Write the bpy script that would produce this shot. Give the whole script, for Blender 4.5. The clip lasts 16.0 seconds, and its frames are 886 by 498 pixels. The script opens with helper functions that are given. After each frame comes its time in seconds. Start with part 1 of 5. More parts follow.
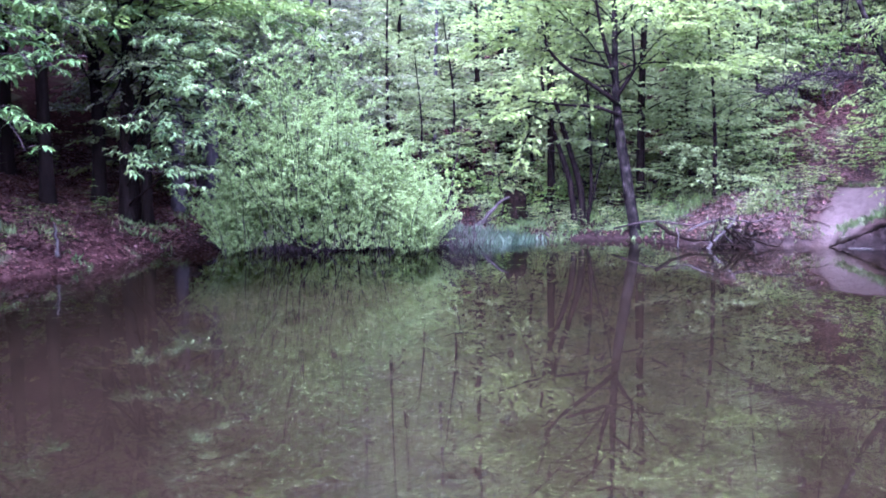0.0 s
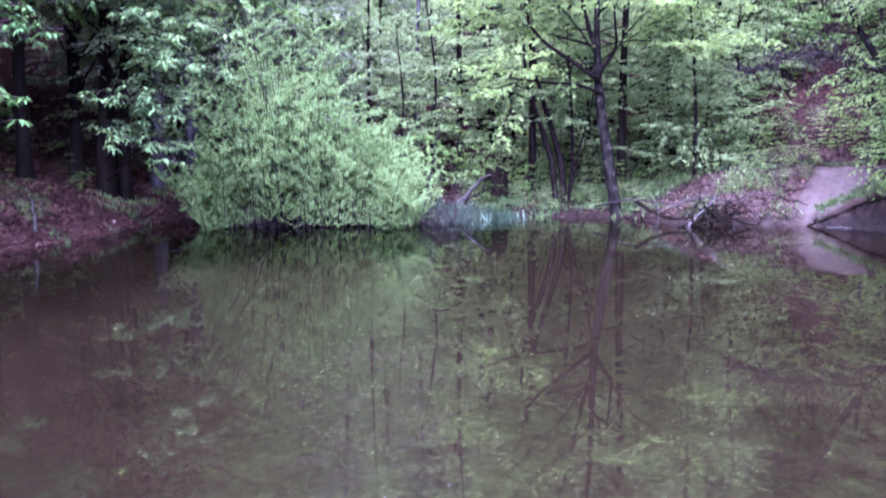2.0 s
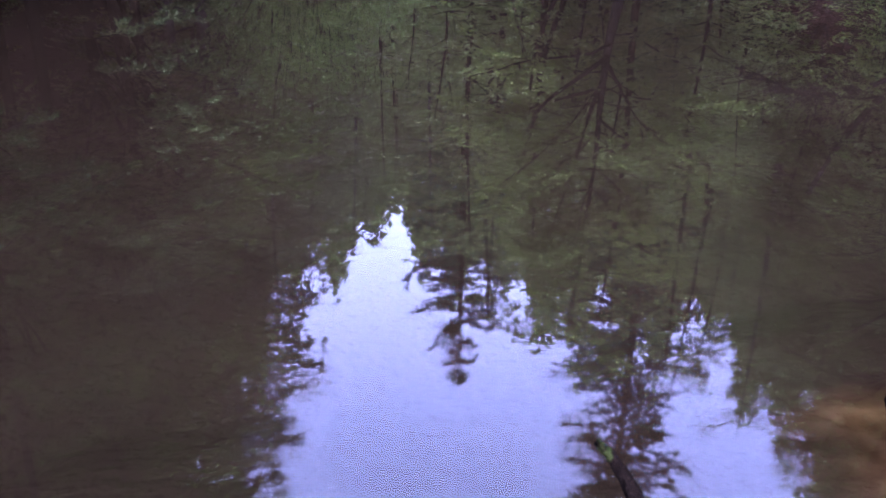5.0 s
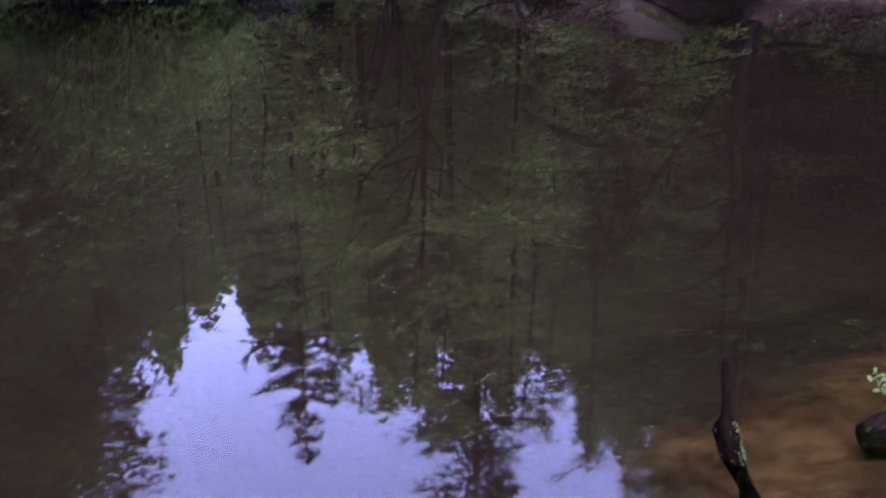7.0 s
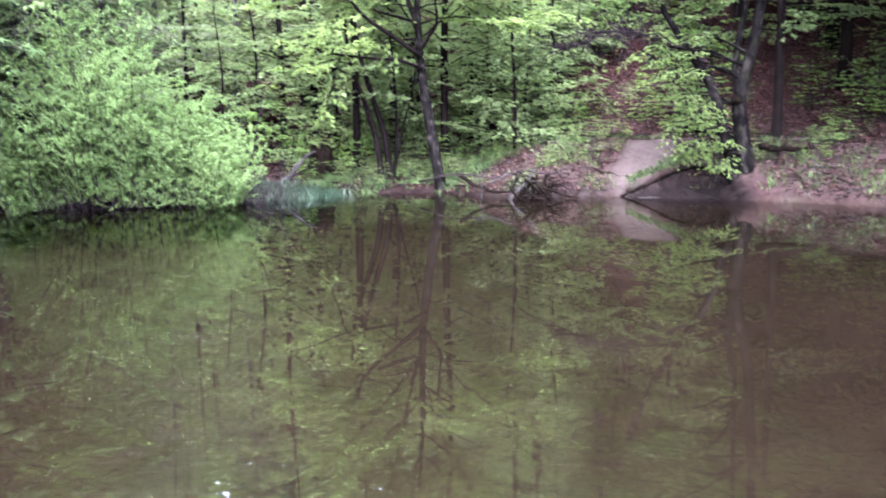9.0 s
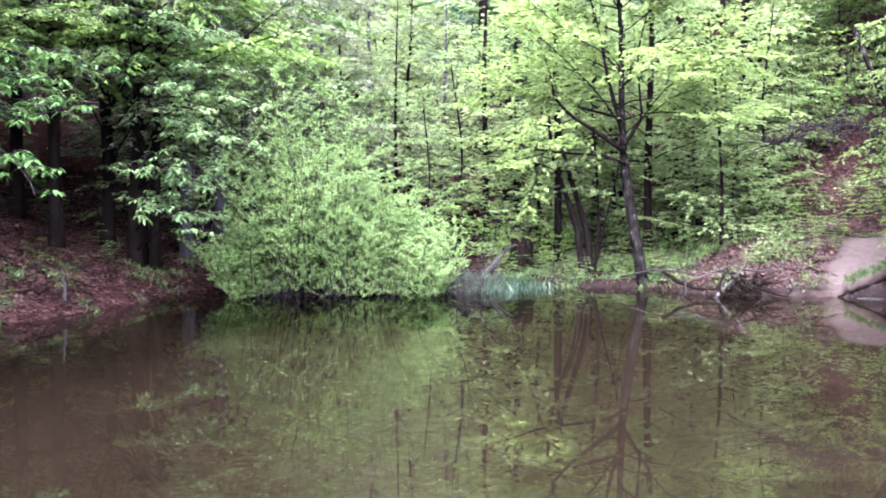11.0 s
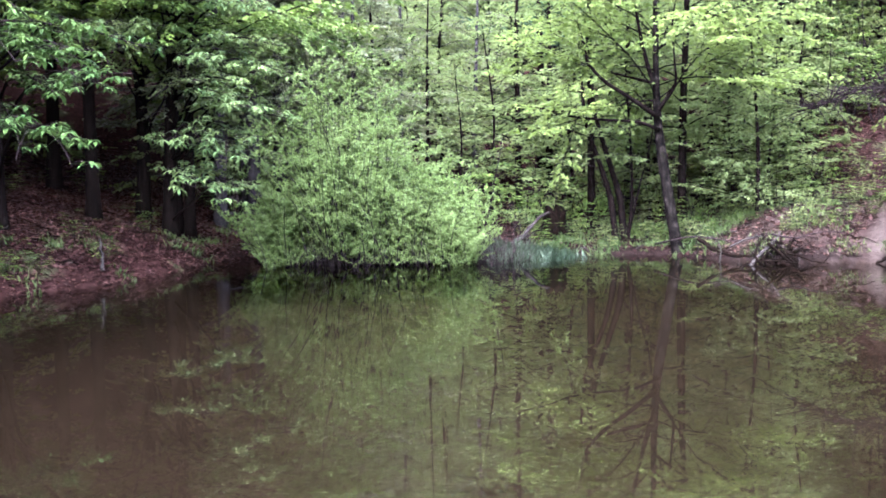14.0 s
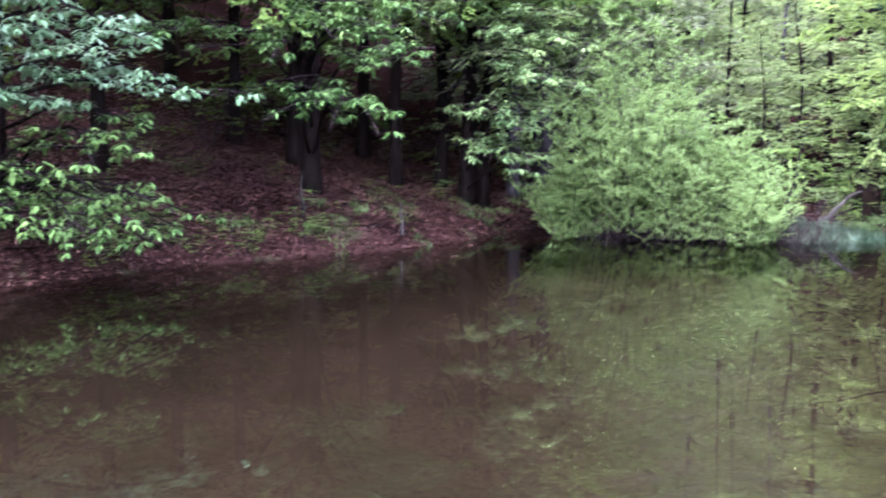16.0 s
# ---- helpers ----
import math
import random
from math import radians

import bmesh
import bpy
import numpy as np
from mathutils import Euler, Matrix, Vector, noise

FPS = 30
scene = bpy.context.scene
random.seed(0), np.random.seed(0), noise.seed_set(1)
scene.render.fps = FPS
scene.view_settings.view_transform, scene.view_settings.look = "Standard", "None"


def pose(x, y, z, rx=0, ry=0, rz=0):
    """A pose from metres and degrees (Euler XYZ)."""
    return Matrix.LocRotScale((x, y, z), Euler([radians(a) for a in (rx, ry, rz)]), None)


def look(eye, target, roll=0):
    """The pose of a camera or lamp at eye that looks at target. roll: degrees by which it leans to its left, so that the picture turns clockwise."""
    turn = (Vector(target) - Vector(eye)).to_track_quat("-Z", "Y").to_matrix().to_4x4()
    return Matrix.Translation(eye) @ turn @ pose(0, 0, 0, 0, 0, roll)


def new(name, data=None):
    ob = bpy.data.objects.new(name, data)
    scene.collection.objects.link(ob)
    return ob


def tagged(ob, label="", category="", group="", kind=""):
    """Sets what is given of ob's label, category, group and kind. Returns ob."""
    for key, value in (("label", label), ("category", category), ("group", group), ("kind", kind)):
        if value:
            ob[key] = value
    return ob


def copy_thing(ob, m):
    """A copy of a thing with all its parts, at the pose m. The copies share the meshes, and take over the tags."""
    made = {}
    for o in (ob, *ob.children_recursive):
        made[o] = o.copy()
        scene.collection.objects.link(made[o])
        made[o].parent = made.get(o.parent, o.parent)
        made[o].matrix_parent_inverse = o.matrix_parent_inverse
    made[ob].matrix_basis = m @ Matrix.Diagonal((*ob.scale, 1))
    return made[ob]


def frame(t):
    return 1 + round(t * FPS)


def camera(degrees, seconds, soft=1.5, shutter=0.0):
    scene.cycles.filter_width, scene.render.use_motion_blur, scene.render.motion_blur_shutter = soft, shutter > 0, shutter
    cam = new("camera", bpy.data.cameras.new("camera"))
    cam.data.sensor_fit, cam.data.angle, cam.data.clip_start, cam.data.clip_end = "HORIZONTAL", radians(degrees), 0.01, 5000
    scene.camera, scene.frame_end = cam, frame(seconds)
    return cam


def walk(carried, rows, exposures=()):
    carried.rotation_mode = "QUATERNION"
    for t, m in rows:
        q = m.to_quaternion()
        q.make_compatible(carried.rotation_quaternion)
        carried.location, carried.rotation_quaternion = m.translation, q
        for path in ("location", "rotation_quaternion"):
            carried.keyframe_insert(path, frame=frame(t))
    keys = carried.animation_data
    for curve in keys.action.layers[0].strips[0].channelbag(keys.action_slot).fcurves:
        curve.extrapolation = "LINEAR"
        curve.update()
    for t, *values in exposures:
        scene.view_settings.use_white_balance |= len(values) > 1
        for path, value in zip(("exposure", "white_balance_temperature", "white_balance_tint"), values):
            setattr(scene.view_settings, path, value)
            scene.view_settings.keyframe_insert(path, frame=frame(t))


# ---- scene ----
# A woodland pond in spring, seen from its near shore. Metres; the water lies at z = 0.
EYE = 1.4
cam = camera(49.92, 16.0, soft=1.85, shutter=0.4)
PATH = [
    (0.0, pose(0, 0, EYE, 85.16, 0.57, -1.03)),
    (0.5, pose(0, 0, EYE, 86.69, 0.59, -1.16)),
    (1.0, pose(0, 0, EYE, 88.26, 0.86, -1.54)),
    (1.5, pose(0, 0, EYE, 87.76, 0.72, -2.23)),
    (2.0, pose(0, 0, EYE, 83.78, 0.19, -2.15)),
    (2.5, pose(0, 0, EYE, 79.83, -0.08, -2.15)),
    (3.0, pose(0, 0, EYE, 75.96, 0.01, -2.22)),
    (3.5, pose(0, 0, EYE, 71.88, -0.65, -1.99)),
    (4.0, pose(0, 0, EYE, 67.91, -0.89, -1.32)),
    (4.2, pose(0, 0, EYE, 66.45, -0.86, -0.99)),
    (6.3, pose(-0.034, 0, EYE - 0.028, 66.04, -1.04, -6.49)),
    (6.5, pose(-0.028, 0, EYE - 0.024, 67.04, -0.89, -8.14)),
    (7.0, pose(0, 0, EYE, 70.31, 0.25, -12.45)),
    (7.5, pose(0.018, 0, EYE + 0.022, 73.75, 1.34, -15.27)),
    (8.0, pose(0.025, 0, EYE + 0.022, 77.01, 1.30, -16.79)),
    (8.5, pose(0.018, 0, EYE + 0.012, 80.01, 0.73, -15.70)),
    (9.0, pose(0.008, 0, EYE + 0.004, 82.28, 0.64, -12.60)),
    (9.5, pose(0, 0, EYE, 84.32, 1.04, -8.57)),
    (10.0, pose(0, 0, EYE, 86.22, 0.46, -5.40)),
    (10.2, pose(0, 0, EYE, 86.86, 0.28, -4.38)),
    (12.3, pose(0, 0, EYE, 88.35, 0.34, 2.99)),
    (12.5, pose(0, 0, EYE, 87.47, 0.31, 3.06)),
    (13.0, pose(0, 0, EYE, 86.07, 0.41, 2.15)),
    (13.5, pose(0, 0, EYE, 86.11, 0.67, 1.45)),
    (14.0, pose(0, 0, EYE, 86.09, 0.57, 1.35)),
    (14.5, pose(0, 0, EYE, 85.68, 0.51, 2.93)),
    (15.0, pose(0, 0, EYE, 85.09, 0.13, 6.69)),
    (15.5, pose(0, 0, EYE, 85.21, 0.02, 12.53)),
    (16.0, pose(0, 0, EYE, 84.46, -0.37, 18.71)),
]
LIGHT = [
    (0.0, 5.78, 4440, 56),
    (2.0, 5.66, 4420, 57),
    (3.5, 5.30, 4410, 54),
    (4.2, 4.92, 4530, 54),
    (6.3, 3.72, 4780, 57),
    (7.0, 3.65, 4820, 57),
    (7.6, 4.20, 4930, 47),
    (8.2, 5.15, 4890, 38),
    (9.0, 5.81, 4890, 33),
    (10.2, 6.16, 4910, 33),
    (12.3, 5.56, 5040, 33),
    (14.0, 5.61, 5010, 33),
    (16.0, 5.71, 4890, 37),
]
walk(cam, PATH, LIGHT)

# ---- light: an overcast sky over a clearing ----
world = bpy.data.worlds.new("overcast_sky")
scene.world = world
world.use_nodes = True
wn, wl = world.node_tree.nodes, world.node_tree.links
wn.clear()
sky = wn.new("ShaderNodeTexSky")
sky.sky_type = "NISHITA"
sky.sun_disc = False
sky.sun_elevation = radians(49)
sky.sun_rotation = radians(190)
sky.dust_density = 4.0
pale = wn.new("ShaderNodeHueSaturation")
pale.inputs["Saturation"].default_value = 0.35
wback = wn.new("ShaderNodeBackground")
wback.inputs["Strength"].default_value = 0.15
wout = wn.new("ShaderNodeOutputWorld")
wl.new(sky.outputs[0], pale.inputs["Color"])
wl.new(pale.outputs[0], wback.inputs["Color"])
wl.new(wback.outputs[0], wout.inputs["Surface"])
sun = new("sun", bpy.data.lights.new("sun", "SUN"))
sun.data.energy = 0.9
sun.data.angle = radians(75)
sun.data.color = (1.0, 0.96, 0.9)
sun.matrix_world = look((-4, -14, 28), (0, 10, 0))


# ---- materials ----
def material(name):
    m = bpy.data.materials.new(name)
    m.use_nodes = True
    m.node_tree.nodes.clear()
    return m, m.node_tree.nodes, m.node_tree.links


def ramp(nodes, stops):
    r = nodes.new("ShaderNodeValToRGB")
    e = r.color_ramp.elements
    while len(e) < len(stops):
        e.new(0.5)
    for k, (p, c) in enumerate(stops):
        e[k].position, e[k].color = p, (*c, 1)
    return r


def noise_node(nodes, links, scale, detail=4.0, where="Object"):
    tc = nodes.new("ShaderNodeTexCoord")
    n = nodes.new("ShaderNodeTexNoise")
    n.inputs["Scale"].default_value, n.inputs["Detail"].default_value = scale, detail
    links.new(tc.outputs[where], n.inputs["Vector"])
    return n


def mixed(nodes, links, fac, a, b, mode="MIX"):
    m = nodes.new("ShaderNodeMix")
    m.data_type, m.blend_type = "RGBA", mode
    if isinstance(fac, float):
        m.inputs[0].default_value = fac
    else:
        links.new(fac, m.inputs[0])
    for sock, v in ((m.inputs[6], a), (m.inputs[7], b)):
        if isinstance(v, tuple):
            sock.default_value = (*v, 1)
        else:
            links.new(v, sock)
    return m.outputs[2]


def leaf_material(name, dark, mid, light, clear=0.35, rough=0.45):
    """Living leaves: each leaf its own tint, the light partly shining through."""
    m, n, l = material(name)
    geo = n.new("ShaderNodeNewGeometry")
    tint = ramp(n, ((0.0, dark), (0.5, mid), (1.0, light)))
    l.new(geo.outputs["Random Per Island"], tint.inputs[0])
    broad = noise_node(n, l, 0.9, 2.0)
    shift = ramp(n, ((0.38, tuple(0.9 * c for c in dark)), (0.62, tuple(min(1, 1.2 * c) for c in light))))
    l.new(broad.outputs["Fac"], shift.inputs[0])
    colour = mixed(n, l, 0.5, tint.outputs[0], shift.outputs[0])
    info = n.new("ShaderNodeObjectInfo")
    hsv = n.new("ShaderNodeHueSaturation")
    span = n.new("ShaderNodeMapRange")
    span.inputs["To Min"].default_value, span.inputs["To Max"].default_value = 0.8, 1.2
    l.new(info.outputs["Random"], span.inputs[0])
    l.new(span.outputs[0], hsv.inputs["Value"])
    l.new(colour, hsv.inputs["Color"])
    p = n.new("ShaderNodeBsdfPrincipled")
    p.inputs["Roughness"].default_value = rough
    p.inputs["Specular IOR Level"].default_value = 0.05
    t = n.new("ShaderNodeBsdfTranslucent")
    mix = n.new("ShaderNodeMixShader")
    mix.inputs[0].default_value = clear
    l.new(hsv.outputs[0], p.inputs["Base Color"])
    l.new(mixed(n, l, 1.0, hsv.outputs[0], (1.35, 1.35, 1.1), "MULTIPLY"), t.inputs["Color"])
    l.new(p.outputs[0], mix.inputs[1])
    l.new(t.outputs[0], mix.inputs[2])
    out = n.new("ShaderNodeOutputMaterial")
    l.new(mix.outputs[0], out.inputs[0])
    return m


def solid_material(name, stops, scale, rough=0.85, bump=0.3, bscale=None, stretch=None, spots=None):
    """Bark, soil, sand, stone: two sizes of noise in the colour and a fine relief."""
    m, n, l = material(name)
    tc = n.new("ShaderNodeTexCoord")
    mp = n.new("ShaderNodeMapping")
    mp.inputs["Scale"].default_value = stretch or (1, 1, 1)
    l.new(tc.outputs["Object"], mp.inputs[0])
    a = n.new("ShaderNodeTexNoise")
    a.inputs["Scale"].default_value, a.inputs["Detail"].default_value, a.inputs["Roughness"].default_value = scale, 6, 0.65
    b = n.new("ShaderNodeTexNoise")
    b.inputs["Scale"].default_value, b.inputs["Detail"].default_value = scale * 7, 5
    for q in (a, b):
        l.new(mp.outputs[0], q.inputs["Vector"])
    ra = ramp(n, stops)
    l.new(a.outputs["Fac"], ra.inputs[0])
    rb = ramp(n, ((0.3, (0.55, 0.55, 0.55)), (0.7, (1.25, 1.25, 1.25))))
    l.new(b.outputs["Fac"], rb.inputs[0])
    col = mixed(n, l, 0.8, ra.outputs[0], rb.outputs[0], "MULTIPLY")
    if spots:
        c = n.new("ShaderNodeTexNoise")
        c.inputs["Scale"].default_value, c.inputs["Detail"].default_value = spots[1], 5
        l.new(tc.outputs["Object"], c.inputs["Vector"])
        rc = ramp(n, ((spots[2], (0, 0, 0)), (spots[2] + 0.08, (1, 1, 1))))
        l.new(c.outputs["Fac"], rc.inputs[0])
        col = mixed(n, l, rc.outputs[0], col, spots[0])
    p = n.new("ShaderNodeBsdfPrincipled")
    p.inputs["Roughness"].default_value = rough
    p.inputs["Specular IOR Level"].default_value = 0.006
    l.new(col, p.inputs["Base Color"])
    bp = n.new("ShaderNodeBump")
    bp.inputs["Strength"].default_value, bp.inputs["Distance"].default_value = bump, 0.03
    h = n.new("ShaderNodeTexNoise")
    h.inputs["Scale"].default_value, h.inputs["Detail"].default_value = bscale or scale * 4, 6
    l.new(mp.outputs[0], h.inputs["Vector"])
    l.new(h.outputs["Fac"], bp.inputs["Height"])
    l.new(bp.outputs[0], p.inputs["Normal"])
    out = n.new("ShaderNodeOutputMaterial")
    l.new(p.outputs[0], out.inputs[0])
    return m


WILLOW = leaf_material("willow_leaf", (0.05893, 0.08797, 0.02106), (0.06606, 0.09677, 0.02361), (0.06931, 0.09687, 0.02597), 0.6)
MAPLE = leaf_material("young_yellow_green_leaf", (0.05046, 0.06397, 0.01743), (0.06243, 0.07666, 0.02201), (0.07206, 0.08464, 0.02992), 0.55)
SPRING = leaf_material("bright_spring_maple_leaf", (0.06119, 0.08566, 0.01799), (0.07572, 0.1028, 0.02274), (0.08748, 0.1134, 0.03118), 0.72)
BEECH = leaf_material("beech_leaf", (0.05224, 0.07061, 0.02335), (0.06531, 0.08617, 0.02816), (0.07858, 0.09624, 0.03365), 0.7)
CHESTNUT = leaf_material("chestnut_leaf", (0.01409, 0.03014, 0.006766), (0.02395, 0.04571, 0.009605), (0.0441, 0.06945, 0.01582), 0.35, 0.4)
# Chestnut leaf copied paler; partly holds the brighter light beside the willow.
PALE_LIT_CHESTNUT = leaf_material("pale_lit_chestnut_leaf", (0.02641, 0.04741, 0.01474), (0.04482, 0.07196, 0.02101), (0.08233, 0.1093, 0.03452), 0.5, 0.4)
PALE = leaf_material("pale_budding_leaf", (0.04426, 0.05347, 0.02378), (0.06002, 0.06899, 0.03251), (0.07821, 0.08433, 0.04114), 0.5)
# Green leaf with the wood's shade put into its colour.
SHADED_LEAF = leaf_material("leaf_darkened_for_shade", (0.02323, 0.04175, 0.008988), (0.03727, 0.06113, 0.01022), (0.06283, 0.08843, 0.01427), 0.4)
PALE_UNDERSIDE = leaf_material("pale_upturned_leaf", (0.036, 0.066, 0.024), (0.055, 0.092, 0.038), (0.1, 0.13, 0.08), 0.45, 0.4)
NEEDLE = leaf_material("spruce_needle", (0.008667, 0.02253, 0.01164), (0.01798, 0.0353, 0.01575), (0.0273, 0.04809, 0.01839), 0.1, 0.6)
REED = leaf_material("blue_green_reed", (0.009814, 0.01686, 0.007687), (0.01585, 0.02526, 0.01192), (0.02432, 0.03184, 0.01711), 0.3)
GRASS = leaf_material("bank_grass", (0.01405, 0.02596, 0.006009), (0.0262, 0.041, 0.0101), (0.04358, 0.05578, 0.01669), 0.3)
LITTER = leaf_material("fallen_leaf", (0.00828, 0.00285, 0.00204), (0.01932, 0.006935, 0.00476), (0.03404, 0.0171, 0.01147), 0.1, 0.6)
LITTER_PALE = leaf_material("bleached_fallen_leaf", (0.009274, 0.00493, 0.002838), (0.01563, 0.009326, 0.005701), (0.02432, 0.01701, 0.0114), 0.1, 0.6)
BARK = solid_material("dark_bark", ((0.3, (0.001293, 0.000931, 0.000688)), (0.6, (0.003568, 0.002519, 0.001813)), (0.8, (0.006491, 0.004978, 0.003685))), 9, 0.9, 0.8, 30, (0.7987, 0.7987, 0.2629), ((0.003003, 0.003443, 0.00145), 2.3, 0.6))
BARK_GREY = solid_material("grey_bark", ((0.3, (0.01021, 0.008699, 0.007632)), (0.6, (0.02246, 0.01925, 0.01717)), (0.8, (0.04082, 0.03656, 0.03244))), 6, 0.85, 0.5, 24, (1, 1, 0.4), ((0.01225, 0.0154, 0.006715), 1.7, 0.58))
LICHEN_BARK = solid_material("lichen_covered_bark", ((0.4, (0.0009882, 0.0007541, 0.00064)), (0.55, (0.003401, 0.002759, 0.002018)), (0.68, (0.0142, 0.01178, 0.00888))), 11, 0.9, 1.0, 30, (0.8258, 0.78, 0.535), ((0.003473, 0.003952, 0.001436), 3.1, 0.6))
TWIG = solid_material("twig_bark", ((0.3, (0.004666, 0.003398, 0.002793)), (0.7, (0.01244, 0.009328, 0.007695))), 12, 0.85, 0.3)
DEADWOOD = solid_material("bleached_dead_wood", ((0.3, (0.007157, 0.005993, 0.004569)), (0.7, (0.02063, 0.01782, 0.01371))), 8, 0.85, 0.5, 30, (0.52, 0.528, 0.528))
BLACKWOOD = solid_material("wet_black_wood", ((0.3, (0.000918, 0.0006084, 0.000378)), (0.7, (0.003402, 0.002153, 0.001285))), 14, 0.85, 0.9, 40, (1, 1, 0.5), ((0.00567, 0.007348, 0.001588), 16, 0.62))
WET_LOG = solid_material("wet_brown_log", ((0.35, (0.0028, 0.0016, 0.001)), (0.6, (0.009, 0.0048, 0.003)), (0.8, (0.02, 0.0115, 0.0075))), 10, 0.6, 0.9, 34, (0.3, 1, 1))


def ground_material():
    """Forest floor under the litter: soil, worn pale earth on the far right bank, sand and silt under water."""
    m, n, l = material("forest_floor")
    tc = n.new("ShaderNodeTexCoord")
    a = noise_node(n, l, 1.1, 6)
    b = noise_node(n, l, 11.0, 6)
    c = noise_node(n, l, 0.25, 3)
    red = ramp(n, ((0.3, (0.003648, 0.00187, 0.001377)), (0.55, (0.01026, 0.004675, 0.003519)), (0.75, (0.019, 0.009775, 0.007268))))
    l.new(b.outputs["Fac"], red.inputs[0])
    moss = ramp(n, ((0.3, (0.01729, 0.0247, 0.00884)), (0.7, (0.04446, 0.05434, 0.01976))))
    l.new(b.outputs["Fac"], moss.inputs[0])
    patch = ramp(n, ((0.60, (0, 0, 0)), (0.74, (0.7, 0.7, 0.7))))
    l.new(a.outputs["Fac"], patch.inputs[0])
    col = mixed(n, l, patch.outputs[0], red.outputs[0], moss.outputs[0])
    worn = n.new("ShaderNodeVertexColor")
    worn.layer_name = "kind_of_ground"
    split = n.new("ShaderNodeSeparateColor")
    l.new(worn.outputs["Color"], split.inputs[0])
    earth = ramp(n, ((0.3, (0.008738, 0.005202, 0.003738)), (0.55, (0.01439, 0.009886, 0.007267)), (0.75, (0.01954, 0.01459, 0.01101))))
    l.new(b.outputs["Fac"], earth.inputs[0])
    col = mixed(n, l, split.outputs[0], col, earth.outputs[0])
    sand = ramp(n, ((0.3, (0.01518, 0.01065, 0.007476)), (0.7, (0.02319, 0.0176, 0.01289))))
    l.new(b.outputs["Fac"], sand.inputs[0])
    col = mixed(n, l, split.outputs[1], col, sand.outputs[0])
    silt = ramp(n, ((0.35, (0.006779, 0.004883, 0.002486)), (0.7, (0.008929, 0.006329, 0.003263))))
    l.new(a.outputs["Fac"], silt.inputs[0])
    col = mixed(n, l, split.outputs[2], col, silt.outputs[0])
    # Wet mud on flats and fringe; in the undercut it stands in for shade.
    mud_shade_layer = n.new("ShaderNodeVertexColor")
    mud_shade_layer.layer_name = "mud_and_hollow_shade"
    mud_shade_tone = ramp(n, ((0.35, (0.0016, 0.0012, 0.0009)), (0.7, (0.0048, 0.0036, 0.0029))))
    l.new(b.outputs["Fac"], mud_shade_tone.inputs[0])
    col = mixed(n, l, mud_shade_layer.outputs["Color"], col, mud_shade_tone.outputs[0])
    wet = ramp(n, ((0.3, (0.02123, 0.01177, 0.003249)), (0.6, (0.03944, 0.02492, 0.00759)), (0.8, (0.05155, 0.03462, 0.01193))))
    l.new(b.outputs["Fac"], wet.inputs[0])
    stain = ramp(n, ((0.38, (0.35, 0.35, 0.35)), (0.6, (1, 1, 1))))
    blot = noise_node(n, l, 2.6, 5)
    l.new(blot.outputs["Fac"], stain.inputs[0])
    col = mixed(n, l, worn.outputs["Alpha"], col, mixed(n, l, 1.0, wet.outputs[0], stain.outputs[0], "MULTIPLY"))
    p = n.new("ShaderNodeBsdfPrincipled")
    p.inputs["Roughness"].default_value = 0.95
    p.inputs["Specular IOR Level"].default_value = 0.0
    l.new(col, p.inputs["Base Color"])
    bp = n.new("ShaderNodeBump")
    bp.inputs["Strength"].default_value, bp.inputs["Distance"].default_value = 0.7, 0.06
    l.new(b.outputs["Fac"], bp.inputs["Height"])
    l.new(bp.outputs[0], p.inputs["Normal"])
    out = n.new("ShaderNodeOutputMaterial")
    l.new(p.outputs[0], out.inputs[0])
    return m


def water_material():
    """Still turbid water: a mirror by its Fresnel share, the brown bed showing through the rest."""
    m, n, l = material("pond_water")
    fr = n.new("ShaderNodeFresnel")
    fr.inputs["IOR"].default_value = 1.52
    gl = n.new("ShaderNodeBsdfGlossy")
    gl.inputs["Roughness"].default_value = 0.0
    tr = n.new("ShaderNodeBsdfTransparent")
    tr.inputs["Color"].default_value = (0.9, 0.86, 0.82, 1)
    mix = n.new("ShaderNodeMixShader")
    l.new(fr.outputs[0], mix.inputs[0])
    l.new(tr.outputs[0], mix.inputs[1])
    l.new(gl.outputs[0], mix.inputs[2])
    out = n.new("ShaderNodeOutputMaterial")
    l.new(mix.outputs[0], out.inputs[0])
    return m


GROUND = ground_material()
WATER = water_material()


# ---- mesh helpers ----
def raw_mesh(name, verts, loops, sizes, mat, smooth=False):
    me = bpy.data.meshes.new(name)
    verts = np.asarray(verts, dtype=np.float32)
    loops = np.asarray(loops, dtype=np.int32).ravel()
    sizes = np.asarray(sizes, dtype=np.int32)
    me.vertices.add(len(verts))
    me.vertices.foreach_set("co", verts.ravel())
    me.loops.add(len(loops))
    me.loops.foreach_set("vertex_index", loops)
    me.polygons.add(len(sizes))
    me.polygons.foreach_set("loop_start", np.concatenate(([0], np.cumsum(sizes)[:-1])).astype(np.int32))
    me.polygons.foreach_set("loop_total", sizes)
    if smooth:
        me.polygons.foreach_set("use_smooth", np.ones(len(sizes), dtype=bool))
    me.materials.append(mat)
    me.update(calc_edges=True)
    return me


def part(name, me, parent, label=""):
    ob = new(name, me)
    ob.parent = parent
    if label:
        tagged(ob, label)
    return ob


def unit(v):
    return v / np.maximum(np.linalg.norm(v, axis=-1, keepdims=True), 1e-9)


